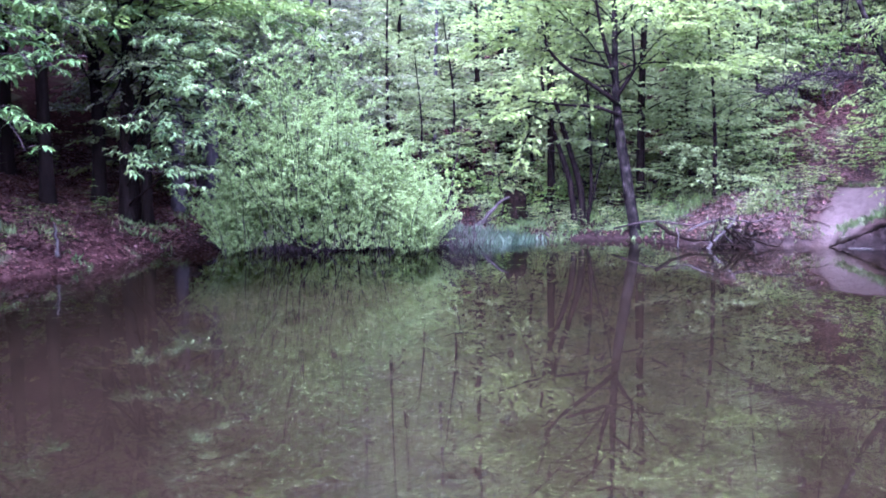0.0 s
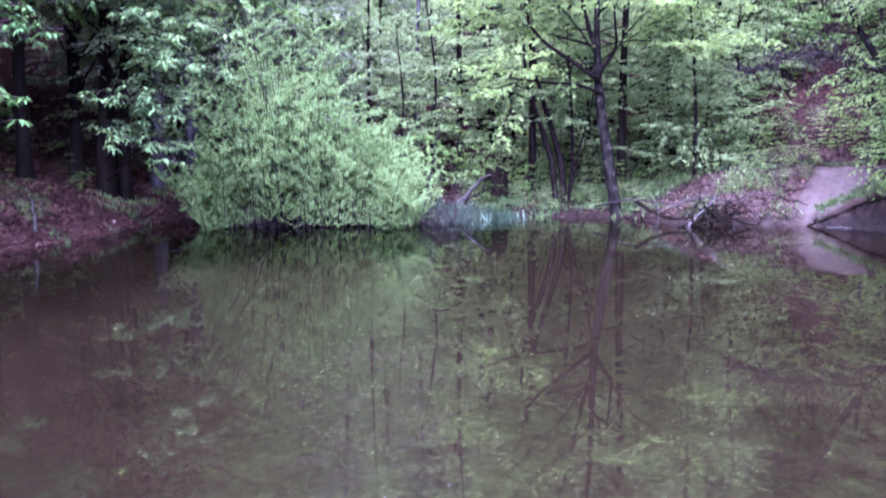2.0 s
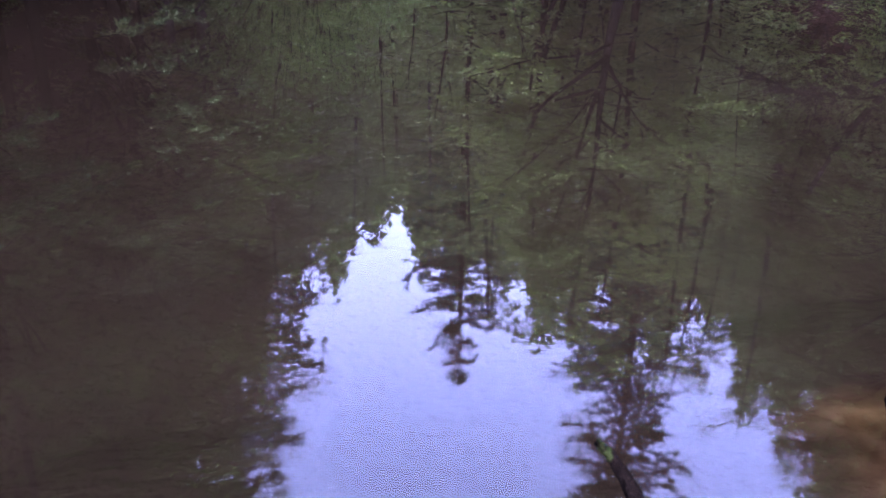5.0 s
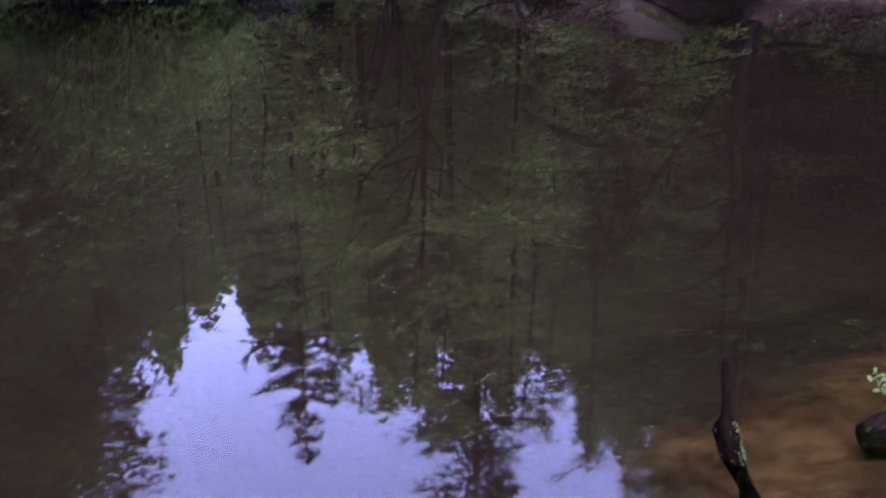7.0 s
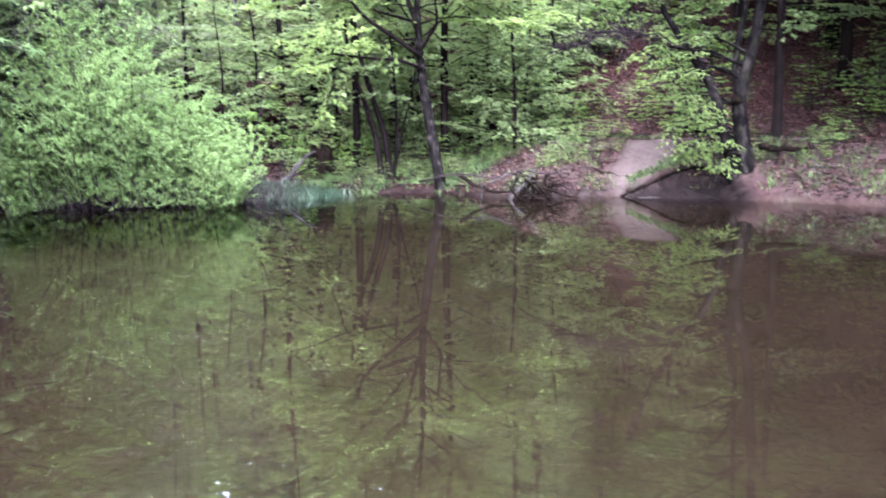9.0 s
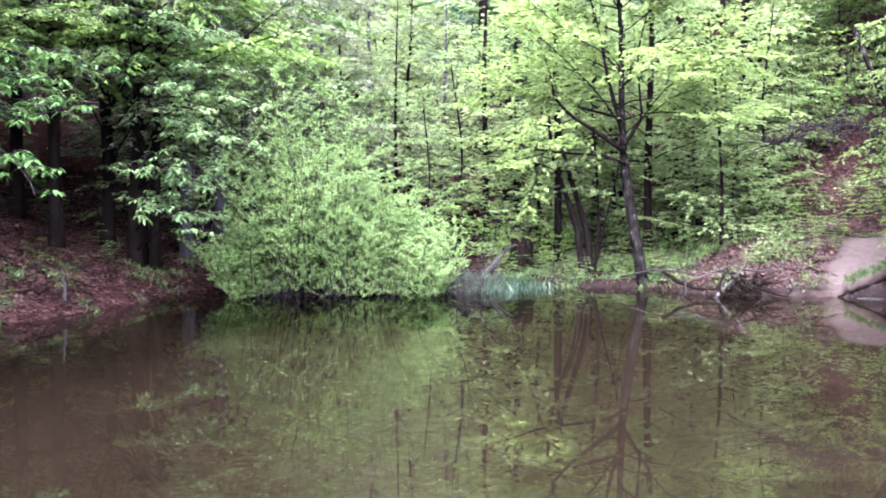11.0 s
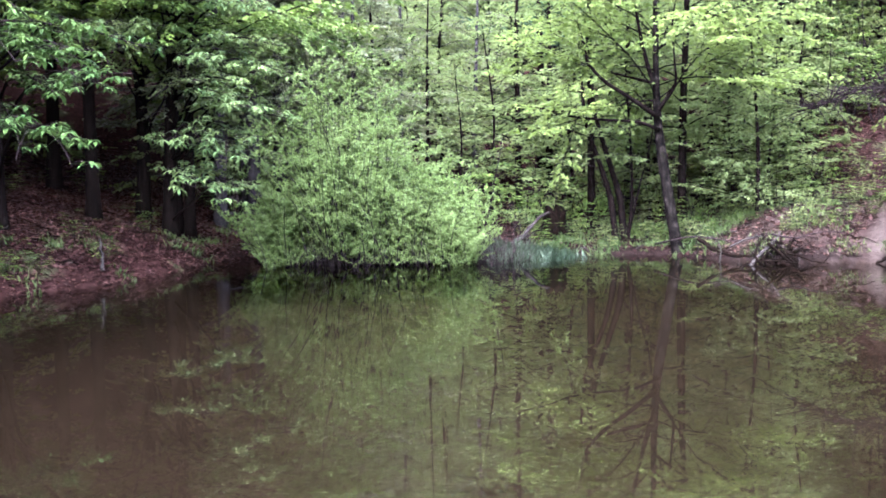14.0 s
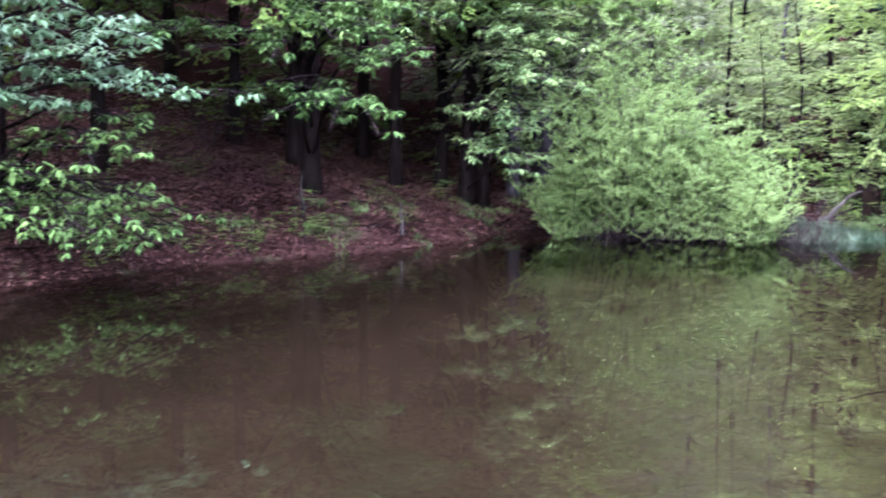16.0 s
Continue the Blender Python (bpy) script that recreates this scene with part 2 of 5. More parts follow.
def leaf_mesh(name, pos, way, up, size, width, mat, shape="rhomb"):
    """Leaves as small folded blades: pos base, way along, up the face's normal."""
    pos, way = np.asarray(pos, float), unit(np.asarray(way, float))
    side = unit(np.cross(way, np.asarray(up, float)))
    nrm = np.cross(side, way)
    s = np.asarray(size, float).reshape(-1, 1)
    w = s * width
    if shape == "rhomb":
        v = np.stack([pos, pos + 0.45 * s * way + w * side + 0.10 * s * nrm, pos + s * way - 0.12 * s * nrm,
                      pos + 0.45 * s * way - w * side + 0.10 * s * nrm], axis=1)
        tri = np.array([0, 1, 2, 0, 2, 3])
    else:
        v = np.stack([pos, pos + 0.30 * s * way + 0.8 * w * side + 0.08 * s * nrm, pos + 0.68 * s * way + 0.85 * w * side + 0.04 * s * nrm,
                      pos + s * way - 0.16 * s * nrm, pos + 0.68 * s * way - 0.85 * w * side + 0.04 * s * nrm,
                      pos + 0.30 * s * way - 0.8 * w * side + 0.08 * s * nrm], axis=1)
        tri = np.array([0, 1, 5, 1, 2, 4, 1, 4, 5, 2, 3, 4])
    k = v.shape[1]
    loops = (np.arange(len(pos))[:, None] * k + tri[None]).ravel()
    return raw_mesh(name, v.reshape(-1, 3), loops, np.full(len(loops) // 3, 3), mat)


def tubes(name, lines, mat, sides=6):
    """Tapered round branches: each line is (points, radii)."""
    V, L, S, base = [], [], [], 0
    for pts, rad in lines:
        pts = np.asarray(pts, float)
        rad = np.asarray(rad, float)
        n = len(pts)
        ns = sides if rad.max() > 0.03 else 4 if rad.max() > 0.008 else 3
        tan = unit(np.gradient(pts, axis=0))
        ref = np.array([1.0, 0, 0]) if abs(tan[0][0]) < 0.8 else np.array([0, 1.0, 0])
        a = unit(np.cross(tan, ref))
        b = np.cross(tan, a)
        ang = np.linspace(0, 2 * math.pi, ns, endpoint=False)
        ring = pts[:, None] + rad[:, None, None] * (np.cos(ang)[None, :, None] * a[:, None] + np.sin(ang)[None, :, None] * b[:, None])
        V.append(ring.reshape(-1, 3))
        i = np.arange(n - 1)[:, None] * ns
        j = np.arange(ns)[None]
        j2 = (j + 1) % ns
        q = np.stack([i + j, i + j2, i + ns + j2, i + ns + j], axis=-1).reshape(-1, 4) + base
        L.append(q.ravel())
        S.append(np.full(len(q), 4))
        L.append(np.arange(ns)[::-1] + base)
        L.append(np.arange(ns) + base + (n - 1) * ns)
        S.append(np.array([ns, ns]))
        base += n * ns
    return raw_mesh(name, np.concatenate(V), np.concatenate(L), np.concatenate(S), mat, smooth=True)


def smooth_line(pts, n):
    """A smooth curve through a few points."""
    pts = np.asarray(pts, float)
    u = np.linspace(0, len(pts) - 1, n)
    k = np.clip(u.astype(int), 0, len(pts) - 2)
    f = (u - k)[:, None]
    P = np.vstack([2 * pts[0] - pts[1], pts, 2 * pts[-1] - pts[-2]])
    p0, p1, p2, p3 = P[k], P[k + 1], P[k + 2], P[k + 3]
    return 0.5 * (2 * p1 + (p2 - p0) * f + (2 * p0 - 5 * p1 + 4 * p2 - p3) * f ** 2 + (3 * p1 - p0 - 3 * p2 + p3) * f ** 3)


def limb(rng, start, way, length, sag=0.0, wobble=0.06, n=8):
    """A wavering branch from start."""
    way = np.asarray(way, float) / np.linalg.norm(way)
    pts = [np.asarray(start, float)]
    d = way.copy()
    for _ in range(n - 1):
        d = d + rng.normal(0, wobble, 3) + np.array([0, 0, -sag / n])
        d /= np.linalg.norm(d)
        pts.append(pts[-1] + d * length / (n - 1))
    return np.array(pts)


class Foliage:
    """Collects twigs and leaves for one plant."""

    def __init__(self, seed):
        self.rng = np.random.default_rng(seed)
        self.lines, self.pos, self.way, self.up, self.size = [], [], [], [], []

    def spray(self, line, reach, gap, leaf, leaves_per=5, twig_r=0.004, flat=0.5, droop=0.18, skip=0.25):
        """A flat, layered spray: twigs to both sides along a branch, leaves along the twigs."""
        rng = self.rng
        seg = np.linalg.norm(np.diff(line, axis=0), axis=1)
        cum = np.concatenate(([0], np.cumsum(seg)))
        total = cum[-1]
        where = np.arange(total * skip, total + 0.01, gap)
        for k, s in enumerate(where):
            i = min(int(np.searchsorted(cum, s)), len(line) - 1)
            i = max(i, 1)
            f = (s - cum[i - 1]) / max(seg[i - 1], 1e-6)
            p = line[i - 1] * (1 - f) + line[i] * f
            t = unit(line[i] - line[i - 1])
            side = unit(np.cross(t, [0, 0, 1.0]) + rng.normal(0, 0.08, 3))
            sgn = 1 if k % 2 else -1
            way = unit(t * rng.uniform(0.5, 1.0) + sgn * side * rng.uniform(0.6, 1.1) + np.array([0, 0, rng.normal(0, 0.07)]))
            ln = reach * rng.uniform(0.55, 1.1) * (1.0 - 0.45 * s / total)
            m = 4
            u = np.linspace(0, 1, m)[:, None]
            tw = p + way * u * ln + np.array([0, 0, -droop * ln]) * u ** 2
            self.lines.append((tw, np.linspace(twig_r, twig_r * 0.4, m)))
            c = max(2, int(leaves_per * ln / reach * 1.3))
            uu = rng.uniform(0.15, 1.0, c)
            base = p + way * (uu * ln)[:, None] + np.array([0, 0, -droop * ln]) * (uu ** 2)[:, None]
            lside = unit(np.cross(way, [0, 0, 1.0]))
            sg = rng.choice([-1.0, 1.0], c)[:, None]
            lw = unit(way * rng.uniform(0.3, 1.0, (c, 1)) + sg * lside * rng.uniform(0.3, 1.0, (c, 1)) + np.column_stack([np.zeros(c), np.zeros(c), rng.normal(-0.16, 0.2, c)]))
            un = unit(np.column_stack([rng.normal(0, 1 - flat, (c, 2)), np.ones(c)]) + rng.normal(0, 0.12, (c, 3)))
            self.pos.append(base)
            self.way.append(lw)
            self.up.append(un)
            self.size.append(leaf * rng.uniform(0.65, 1.2, c))

    def tuft(self, p, n, spread, leaf, out=(0, 0, 1), flat=0.3):
        """A loose clump of leaves round a point."""
        rng = self.rng
        self.pos.append(np.asarray(p) + rng.normal(0, 1, (n, 3)) * np.asarray(spread))
        self.way.append(unit(rng.normal(0, 1, (n, 3)) + np.asarray(out)))
        self.up.append(unit(np.column_stack([rng.normal(0, 1 - flat, (n, 2)), np.ones(n)])))
        self.size.append(leaf * rng.uniform(0.6, 1.25, n))

    def whorls(self, line, count, leaf, reach):
        """Drooping fans of long leaves along a branch."""
        rng = self.rng
        for _ in range(count):
            k = rng.uniform(0.15, 1.0) * (len(line) - 1)
            i = min(int(k), len(line) - 2)
            p = line[i] + (line[i + 1] - line[i]) * (k - i)
            t = unit(line[i + 1] - line[i])
            q = p + np.array([rng.normal(0, reach), rng.normal(0, reach), rng.normal(0, 0.1 * reach)])
            self.lines.append((np.array([p, (p + q) / 2 + [0, 0, 0.03], q]), np.array([0.006, 0.005, 0.003])))
            n = rng.integers(5, 9)
            a = rng.uniform(0, 6.28) + np.linspace(0, 5.2, n) + rng.normal(0, 0.2, n)
            w = np.column_stack([np.cos(a), np.sin(a), rng.normal(-0.24, 0.16, n)]) + 0.35 * t
            self.pos.append(np.repeat(q[None], n, 0) + rng.normal(0, 0.015, (n, 3)))
            self.way.append(unit(w))
            self.up.append(unit(np.column_stack([0.3 * np.cos(a), 0.3 * np.sin(a), np.ones(n)])))
            self.size.append(leaf * rng.uniform(0.6, 1.15, n))

    def meshes(self, mat, width=0.28, shape="rhomb", twigs=TWIG):
        crown = leaf_mesh("crown", np.concatenate(self.pos), np.concatenate(self.way), np.concatenate(self.up), np.concatenate(self.size), width, mat, shape)
        return crown, (tubes("twigs", self.lines, twigs) if self.lines else None)


def thing(name, at, label, category, group="", kind=""):
    ob = new(name)
    ob.matrix_world = Matrix.Translation(at)
    return tagged(ob, label, category, group, kind)


# ---- the ground: one sheet with the pond's hollow, banks and hillsides ----
SHORE = np.array([(9.9, 12.7), (10.4, 10.0), (9.0, 6.5), (6.0, 4.2), (3.6, 2.7), (2.5, 2.0), (1.9, 1.45), (1.2, 1.0), (0.0, 0.6), (-2.0, 0.8), (-5.0, 2.4),
                  (-7.0, 5.0), (-7.35, 7.5), (-7.3, 8.6), (-7.0, 10.1), (-5.9, 12.1), (-5.2, 13.2), (-4.8, 15.0), (-4.5, 17.6), (-3.9, 18.3), (-3.2, 17.4),
                  (-1.6, 16.9), (-0.2, 17.4), (0.9, 18.5), (2.1, 18.6), (3.9, 18.2), (4.6, 17.0), (5.2, 16.4), (6.5, 16.2), (6.9, 16.0), (7.4, 15.1), (8.4, 14.6), (9.2, 13.7)])


def shore_distance(x, y):
    """Metres to the shoreline, positive on land."""
    x, y = np.asarray(x, float), np.asarray(y, float)
    best = np.full(x.shape, 1e9)
    inside = np.zeros(x.shape, bool)
    for (x0, y0), (x1, y1) in zip(SHORE, np.roll(SHORE, -1, axis=0)):
        dx, dy = x1 - x0, y1 - y0
        u = np.clip(((x - x0) * dx + (y - y0) * dy) / (dx * dx + dy * dy), 0, 1)
        best = np.minimum(best, np.hypot(x - x0 - u * dx, y - y0 - u * dy))
        if dy:
            cross = ((y0 > y) != (y1 > y)) & (x < dx * (y - y0) / dy + x0)
            inside ^= cross
    return np.where(inside, -best, best)


def step(a, b, v):
    t = np.clip((v - a) / (b - a), 0, 1)
    return t * t * (3 - 2 * t)


def lumps(x, y):
    return (np.sin(1.3 * x + 0.7 * y) + np.sin(-0.8 * x + 1.9 * y + 1.0) + np.sin(2.7 * x + 1.1 * y + 2.0) * 0.5 + np.sin(3.1 * y - 2.3 * x) * 0.5) / 3.0


def sector(x, y):
    """How far a spot belongs to the left hillside, the far valley floor, the right bank and the near shore."""
    az = np.degrees(np.arctan2(x, y - 3.0))
    left = step(-13, -22, az) * step(-150, -120, az)
    right = step(12, 24, az) * step(125, 90, az)
    near = step(100, 135, np.abs(az))
    back = np.clip(1 - left - right - near, 0, 1)
    return left, back, right, near


def ground_z(x, y):
    x, y = np.asarray(x, float), np.asarray(y, float)
    s = shore_distance(x, y)
    left, back, right, near = sector(x, y)
    p = np.maximum(s, 0)
    zl = 0.16 * step(0, 0.35, p) + 0.30 * np.minimum(p, 6) + 0.62 * np.clip(p - 6, 0, 40)
    zb = 0.10 * step(0, 0.3, p) + 0.13 * np.minimum(p, 7) + 0.30 * np.clip(p - 7, 0, 60) + 0.65 * np.clip(p - 33, 0, 15)
    zr = 0.06 + 0.86 * np.clip(p / 1.5, 0, 1) ** 0.9 + 0.015 * p + 0.55 * np.clip(p - 4.0, 0, 45)
    zn = 0.06 * step(0, 0.5, p) + 0.05 * np.minimum(p, 6) + 0.25 * np.clip(p - 8, 0, 50)
    z = left * zl + back * zb + right * zr + near * zn
    z = z + 0.05 * lumps(x * 1.7, y * 1.7) * step(0.1, 1.2, p) + 0.3 * lumps(x * 0.35, y * 0.35) * step(4, 12, p)
    cut = step(6.85, 7.15, x) * step(8.62, 8.4, x) * step(13.0, 13.6, y)
    edge = np.interp(x, [6.85, 7.4, 7.85, 8.2, 8.6, 9.2], [0.08, 0.40, 0.74, 0.84, 0.74, 0.45])
    under = cut * (1 - step(edge - 0.06, edge + 0.02, p))
    z = z * (1 - under) + under * (0.03 + 0.12 * step(0.15, 0.7, p)) - 0.05 * cut * (1 - step(0.05, 0.25, p))
    q = np.maximum(-s, 0)
    close = step(6, 2.5, np.hypot(x - 1.5, y))
    bed = -0.03 - q * (0.55 - 0.40 * close) + 0.02 * lumps(3 * x, 3 * y) + 0.012 * lumps(7 * x, 9 * y) * close
    return np.where(s > 0, z, np.maximum(bed, -0.55))


def path_weight(x, y):
    """The bare sandy track down to the water on the far right bank, and the trodden way along the bank's top."""
    line = np.array([(6.75, 16.05), (6.88, 16.4), (7.05, 16.72), (7.35, 17.0), (7.7, 17.5), (8.1, 17.4), (8.45, 17.1), (8.2, 16.6), (7.9, 16.3), (7.5, 16.12), (7.2, 16.0), (6.8, 15.95)])
    w = np.zeros(np.shape(x))
    x, y = x + 0.05 * lumps(3.1 * x, 2.7 * y), y + 0.05 * lumps(2.3 * x + 5, 3.3 * y)
    best = np.full(np.shape(x), 1e9)
    inside = np.zeros(np.shape(x), bool)
    for (x0, y0), (x1, y1) in zip(line, np.roll(line, -1, axis=0)):
        dx, dy = x1 - x0, y1 - y0
        u = np.clip(((x - x0) * dx + (y - y0) * dy) / (dx * dx + dy * dy), 0, 1)
        best = np.minimum(best, np.hypot(x - x0 - u * dx, y - y0 - u * dy))
        inside ^= ((y0 > y) != (y1 > y)) & (x < dx * (y - y0) / (dy if dy else 1e-9) + x0)
    w = np.maximum(w, step(0.12, -0.06, np.where(inside, -best, best)))
    top = np.array([(8.1, 17.6), (9.2, 16.9), (10.4, 16.2), (11.6, 15.2), (12.6, 13.9)])
    for a, b in smooth_line(top, 24):
        w = np.maximum(w, 0.55 * step(0.75, 0.3, np.hypot(x - a, y - b)))
    return w


def gully(x, y):
    """Metres from the bare washed-out track that climbs the slope behind the path."""
    best = np.full(np.shape(x), 1e9)
    for a, b in smooth_line([(6.5, 17.9), (7.6, 18.9), (8.4, 19.7), (9.5, 21.8)], 24):
        best = np.minimum(best, np.hypot(x - a, y - b))
    return best


def build_ground():
    def lines(c, inner, outer, fine, far):
        a = np.arange(-inner, inner + 1e-6, fine)
        grow = np.geomspace(1, far / inner, 46)[1:] * inner
        return c + np.concatenate([-grow[::-1], a, grow])
    gx, gy = lines(1.0, 11.5, 60, 0.115, 900), lines(11.0, 11.5, 60, 0.115, 900)
    X, Y = np.meshgrid(gx, gy)
    Z = ground_z(X, Y)
    nx, ny = len(gx), len(gy)
    i = np.arange(ny - 1)[:, None] * nx + np.arange(nx - 1)[None]
    q = np.stack([i, i + 1, i + nx + 1, i + nx], axis=-1).reshape(-1, 4)
    me = raw_mesh("ground", np.column_stack([X.ravel(), Y.ravel(), Z.ravel()]), q.ravel(), np.full(len(q), 4), GROUND, smooth=True)
    s = shore_distance(X, Y)
    left, back, right, near = sector(X, Y)
    earth = np.clip(right * step(6.0, 3.0, s) * step(-0.5, 0.1, s) * (0.75 + 0.4 * lumps(2 * X, 2 * Y)) + 0.5 * near * step(3, 0.2, s), 0, 1)
    earth = np.maximum(earth, 0.22 * step(0.9, 0.3, gully(X, Y) + 0.15 * lumps(3 * X, 3 * Y)))
    sand = np.maximum(path_weight(X, Y), 0.0)
    close = step(1.0, 1.35, X) * step(0.14, -0.1, Y - 2.38 - 0.31 * (X - 1.1)) * step(4.5, 3.0, X)
    bedsand = close * step(0.1, -0.05, s)
    # The undercut's shade, put into the ground colour as near-black.
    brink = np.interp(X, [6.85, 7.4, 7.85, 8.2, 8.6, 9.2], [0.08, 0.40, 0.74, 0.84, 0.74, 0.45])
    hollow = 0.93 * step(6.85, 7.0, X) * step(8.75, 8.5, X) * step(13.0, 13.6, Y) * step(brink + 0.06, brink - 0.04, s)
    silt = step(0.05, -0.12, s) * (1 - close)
    # Real wet mud: the waterline fringe and the flat far shore.
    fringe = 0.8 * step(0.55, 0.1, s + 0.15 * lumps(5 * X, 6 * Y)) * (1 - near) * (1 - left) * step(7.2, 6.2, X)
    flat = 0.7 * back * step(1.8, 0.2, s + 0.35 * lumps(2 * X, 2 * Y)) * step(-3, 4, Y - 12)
    mud_and_shade = np.maximum(np.maximum(hollow, fringe), flat) * step(-0.12, 0.0, s)
    col = np.stack([earth, sand * step(-0.15, 0.0, s), silt, bedsand], axis=-1).reshape(-1, 4)
    layer = me.color_attributes.new("kind_of_ground", "FLOAT_COLOR", "POINT")
    layer.data.foreach_set("color", col.astype(np.float32).ravel())
    layer = me.color_attributes.new("mud_and_hollow_shade", "FLOAT_COLOR", "POINT")
    layer.data.foreach_set("color", np.repeat(mud_and_shade.reshape(-1, 1), 4, axis=1).astype(np.float32).ravel())
    ob = new("ground", me)
    tagged(ob, "brown forest floor with leaf litter and a sandy track", "ground", kind="structure")
    return ob


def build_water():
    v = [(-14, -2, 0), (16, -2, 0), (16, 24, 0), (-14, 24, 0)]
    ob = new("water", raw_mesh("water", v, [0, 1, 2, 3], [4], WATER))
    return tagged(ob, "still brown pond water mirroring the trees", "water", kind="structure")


build_ground()
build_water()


def gz(x, y):
    return float(ground_z(np.array([x]), np.array([y]))[0])


# ---- trees ----
def forest_tree(seed, height, radius, mat, bark, clear, spread, leaf, limbs, label, name="broadleaf_tree", gap=0.13, per=6, lean=(0, 0)):
    """A slender woodland tree with layered sprays; stands at the origin."""
    rng = np.random.default_rng(seed)
    fol = Foliage(seed + 1)
    root = thing(name, (0, 0, 0), label, "tree")
    axis = smooth_line([(0, 0, -0.3), (0.02, 0.01, 0.25 * height), (lean[0] * 0.5 + rng.normal(0, 0.12), lean[1] * 0.5 + rng.normal(0, 0.12), 0.55 * height),
                        (lean[0] + rng.normal(0, 0.25), lean[1] + rng.normal(0, 0.25), height)], 18)
    rad = radius * (1 - np.linspace(0, 1, 18)) ** 0.8 + 0.012
    rad[0] *= 1.6
    rad[1] *= 1.15
    big = [(axis, rad)]
    for k in range(limbs):
        h = clear + (1 - clear) * ((k + rng.uniform(0, 1)) / limbs) ** 0.9
        i = min(int(h * 17), 16)
        a = k * 2.4 + rng.normal(0, 0.4)
        ln = spread * (1.05 - 0.75 * (h - clear) / (1 - clear)) * rng.uniform(0.6, 1.15)
        rise = 0.15 + 0.5 * h
        line = limb(rng, axis[i], (math.cos(a), math.sin(a), rise), ln, sag=0.35, n=6, wobble=0.12)
        r0 = max(0.010, rad[i] * 0.24)
        big.append((line, np.linspace(r0, 0.006, 6)))
        fol.spray(line, reach=0.75 * spread ** 0.5 * 0.6, gap=gap, leaf=0.7 * leaf, leaves_per=int(1.8 * per))
        for _ in range(2):
            j = rng.integers(2, 5)
            sub = limb(rng, line[j], unit(line[j] - line[j - 1]) + rng.normal(0, 0.5, 3) * [1, 1, 0.4], ln * 0.45, sag=0.4, n=4)
            big.append((sub, np.linspace(min(r0 * 0.5, 0.0078), 0.004, 4)))
            fol.spray(sub, reach=0.55 * spread ** 0.5 * 0.6, gap=gap, leaf=0.7 * leaf, leaves_per=int(1.8 * per))
    part("trunk", tubes("trunk", big[:1], bark, 10), root)
    tagged(part("branchwood", tubes("branchwood", big[1:], bark, 5), root), kind="stuff")
    fol.lines = []
    part("crown", fol.meshes(mat, 0.30)[0], root)
    return root


def place(ob, x, y, turn=0.0, size=1.0, sink=0.05):
    ob.matrix_world = pose(x, y, gz(x, y) - sink, 0, 0, turn) @ Matrix.Diagonal((size, size, size, 1))


def place_copy(ob, x, y, turn=0.0, size=1.0, sink=0.05):
    c = copy_thing(ob, pose(x, y, gz(x, y) - sink, 0, 0, turn))
    c.scale = (size, size, size)
    return c


KINDS = [
    forest_tree(11, 13, 0.13, BEECH, BARK_GREY, 0.10, 3.0, 0.17, 52, "slender beech with layered fresh green foliage", per=6),
    forest_tree(23, 11, 0.11, BEECH, BARK, 0.12, 2.7, 0.16, 50, "slim dark-barked tree with light green spring leaves", per=6),
    forest_tree(37, 14, 0.14, BEECH, BARK, 0.16, 3.2, 0.17, 50, "tall tree with fresh green young leaves", per=7),
    forest_tree(41, 12, 0.13, SHADED_LEAF, BARK, 0.10, 3.0, 0.17, 60, "tree with green foliage darkened for shade", per=9),
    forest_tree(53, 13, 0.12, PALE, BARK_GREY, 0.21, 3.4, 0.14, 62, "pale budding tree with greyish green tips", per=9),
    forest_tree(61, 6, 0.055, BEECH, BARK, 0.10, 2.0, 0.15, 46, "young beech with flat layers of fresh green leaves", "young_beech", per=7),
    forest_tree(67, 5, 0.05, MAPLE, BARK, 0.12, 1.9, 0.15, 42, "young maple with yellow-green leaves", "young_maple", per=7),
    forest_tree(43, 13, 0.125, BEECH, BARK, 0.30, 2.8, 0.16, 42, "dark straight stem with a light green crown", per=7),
    forest_tree(47, 14, 0.115, SHADED_LEAF, BARK, 0.29, 4.6, 0.16, 78, "dark stem under a dense shady crown", per=10),
    forest_tree(59, 13, 0.13, SHADED_LEAF, BARK, 0.20, 3.2, 0.34, 40, "unseen tree added round the camera to block sky light", per=4),
]


def sapling(seed, height, mat, leaf, label, stems=4, gap=0.12, per=6):
    """A low bush of a few stems with flat sprays."""
    rng = np.random.default_rng(seed)
    fol = Foliage(seed + 1)
    root = thing("sapling", (0, 0, 0), label, "shrub")
    big = []
    for k in range(stems):
        a = k * 6.28 / stems + rng.normal(0, 0.4)
        line = limb(rng, (0.05 * math.cos(a), 0.05 * math.sin(a), -0.1), (0.35 * math.cos(a), 0.35 * math.sin(a), 1), height * rng.uniform(0.7, 1.1), n=8)
        big.append((line, np.linspace(0.022, 0.006, 8)))
        for j in range(2, 8):
            b = rng.uniform(0, 6.28)
            sub = limb(rng, line[j], (math.cos(b), math.sin(b), 0.25), height * rng.uniform(0.22, 0.42), sag=0.4, n=4)
            big.append((sub, np.linspace(0.0075, 0.003, 4)))
            fol.spray(sub, reach=0.32, gap=gap, leaf=0.75 * leaf, leaves_per=int(1.6 * per))
    tagged(part("stemwood", tubes("stemwood", big, TWIG, 4), root), kind="stuff")
    part("crown", fol.meshes(mat, 0.3)[0], root)
    return root


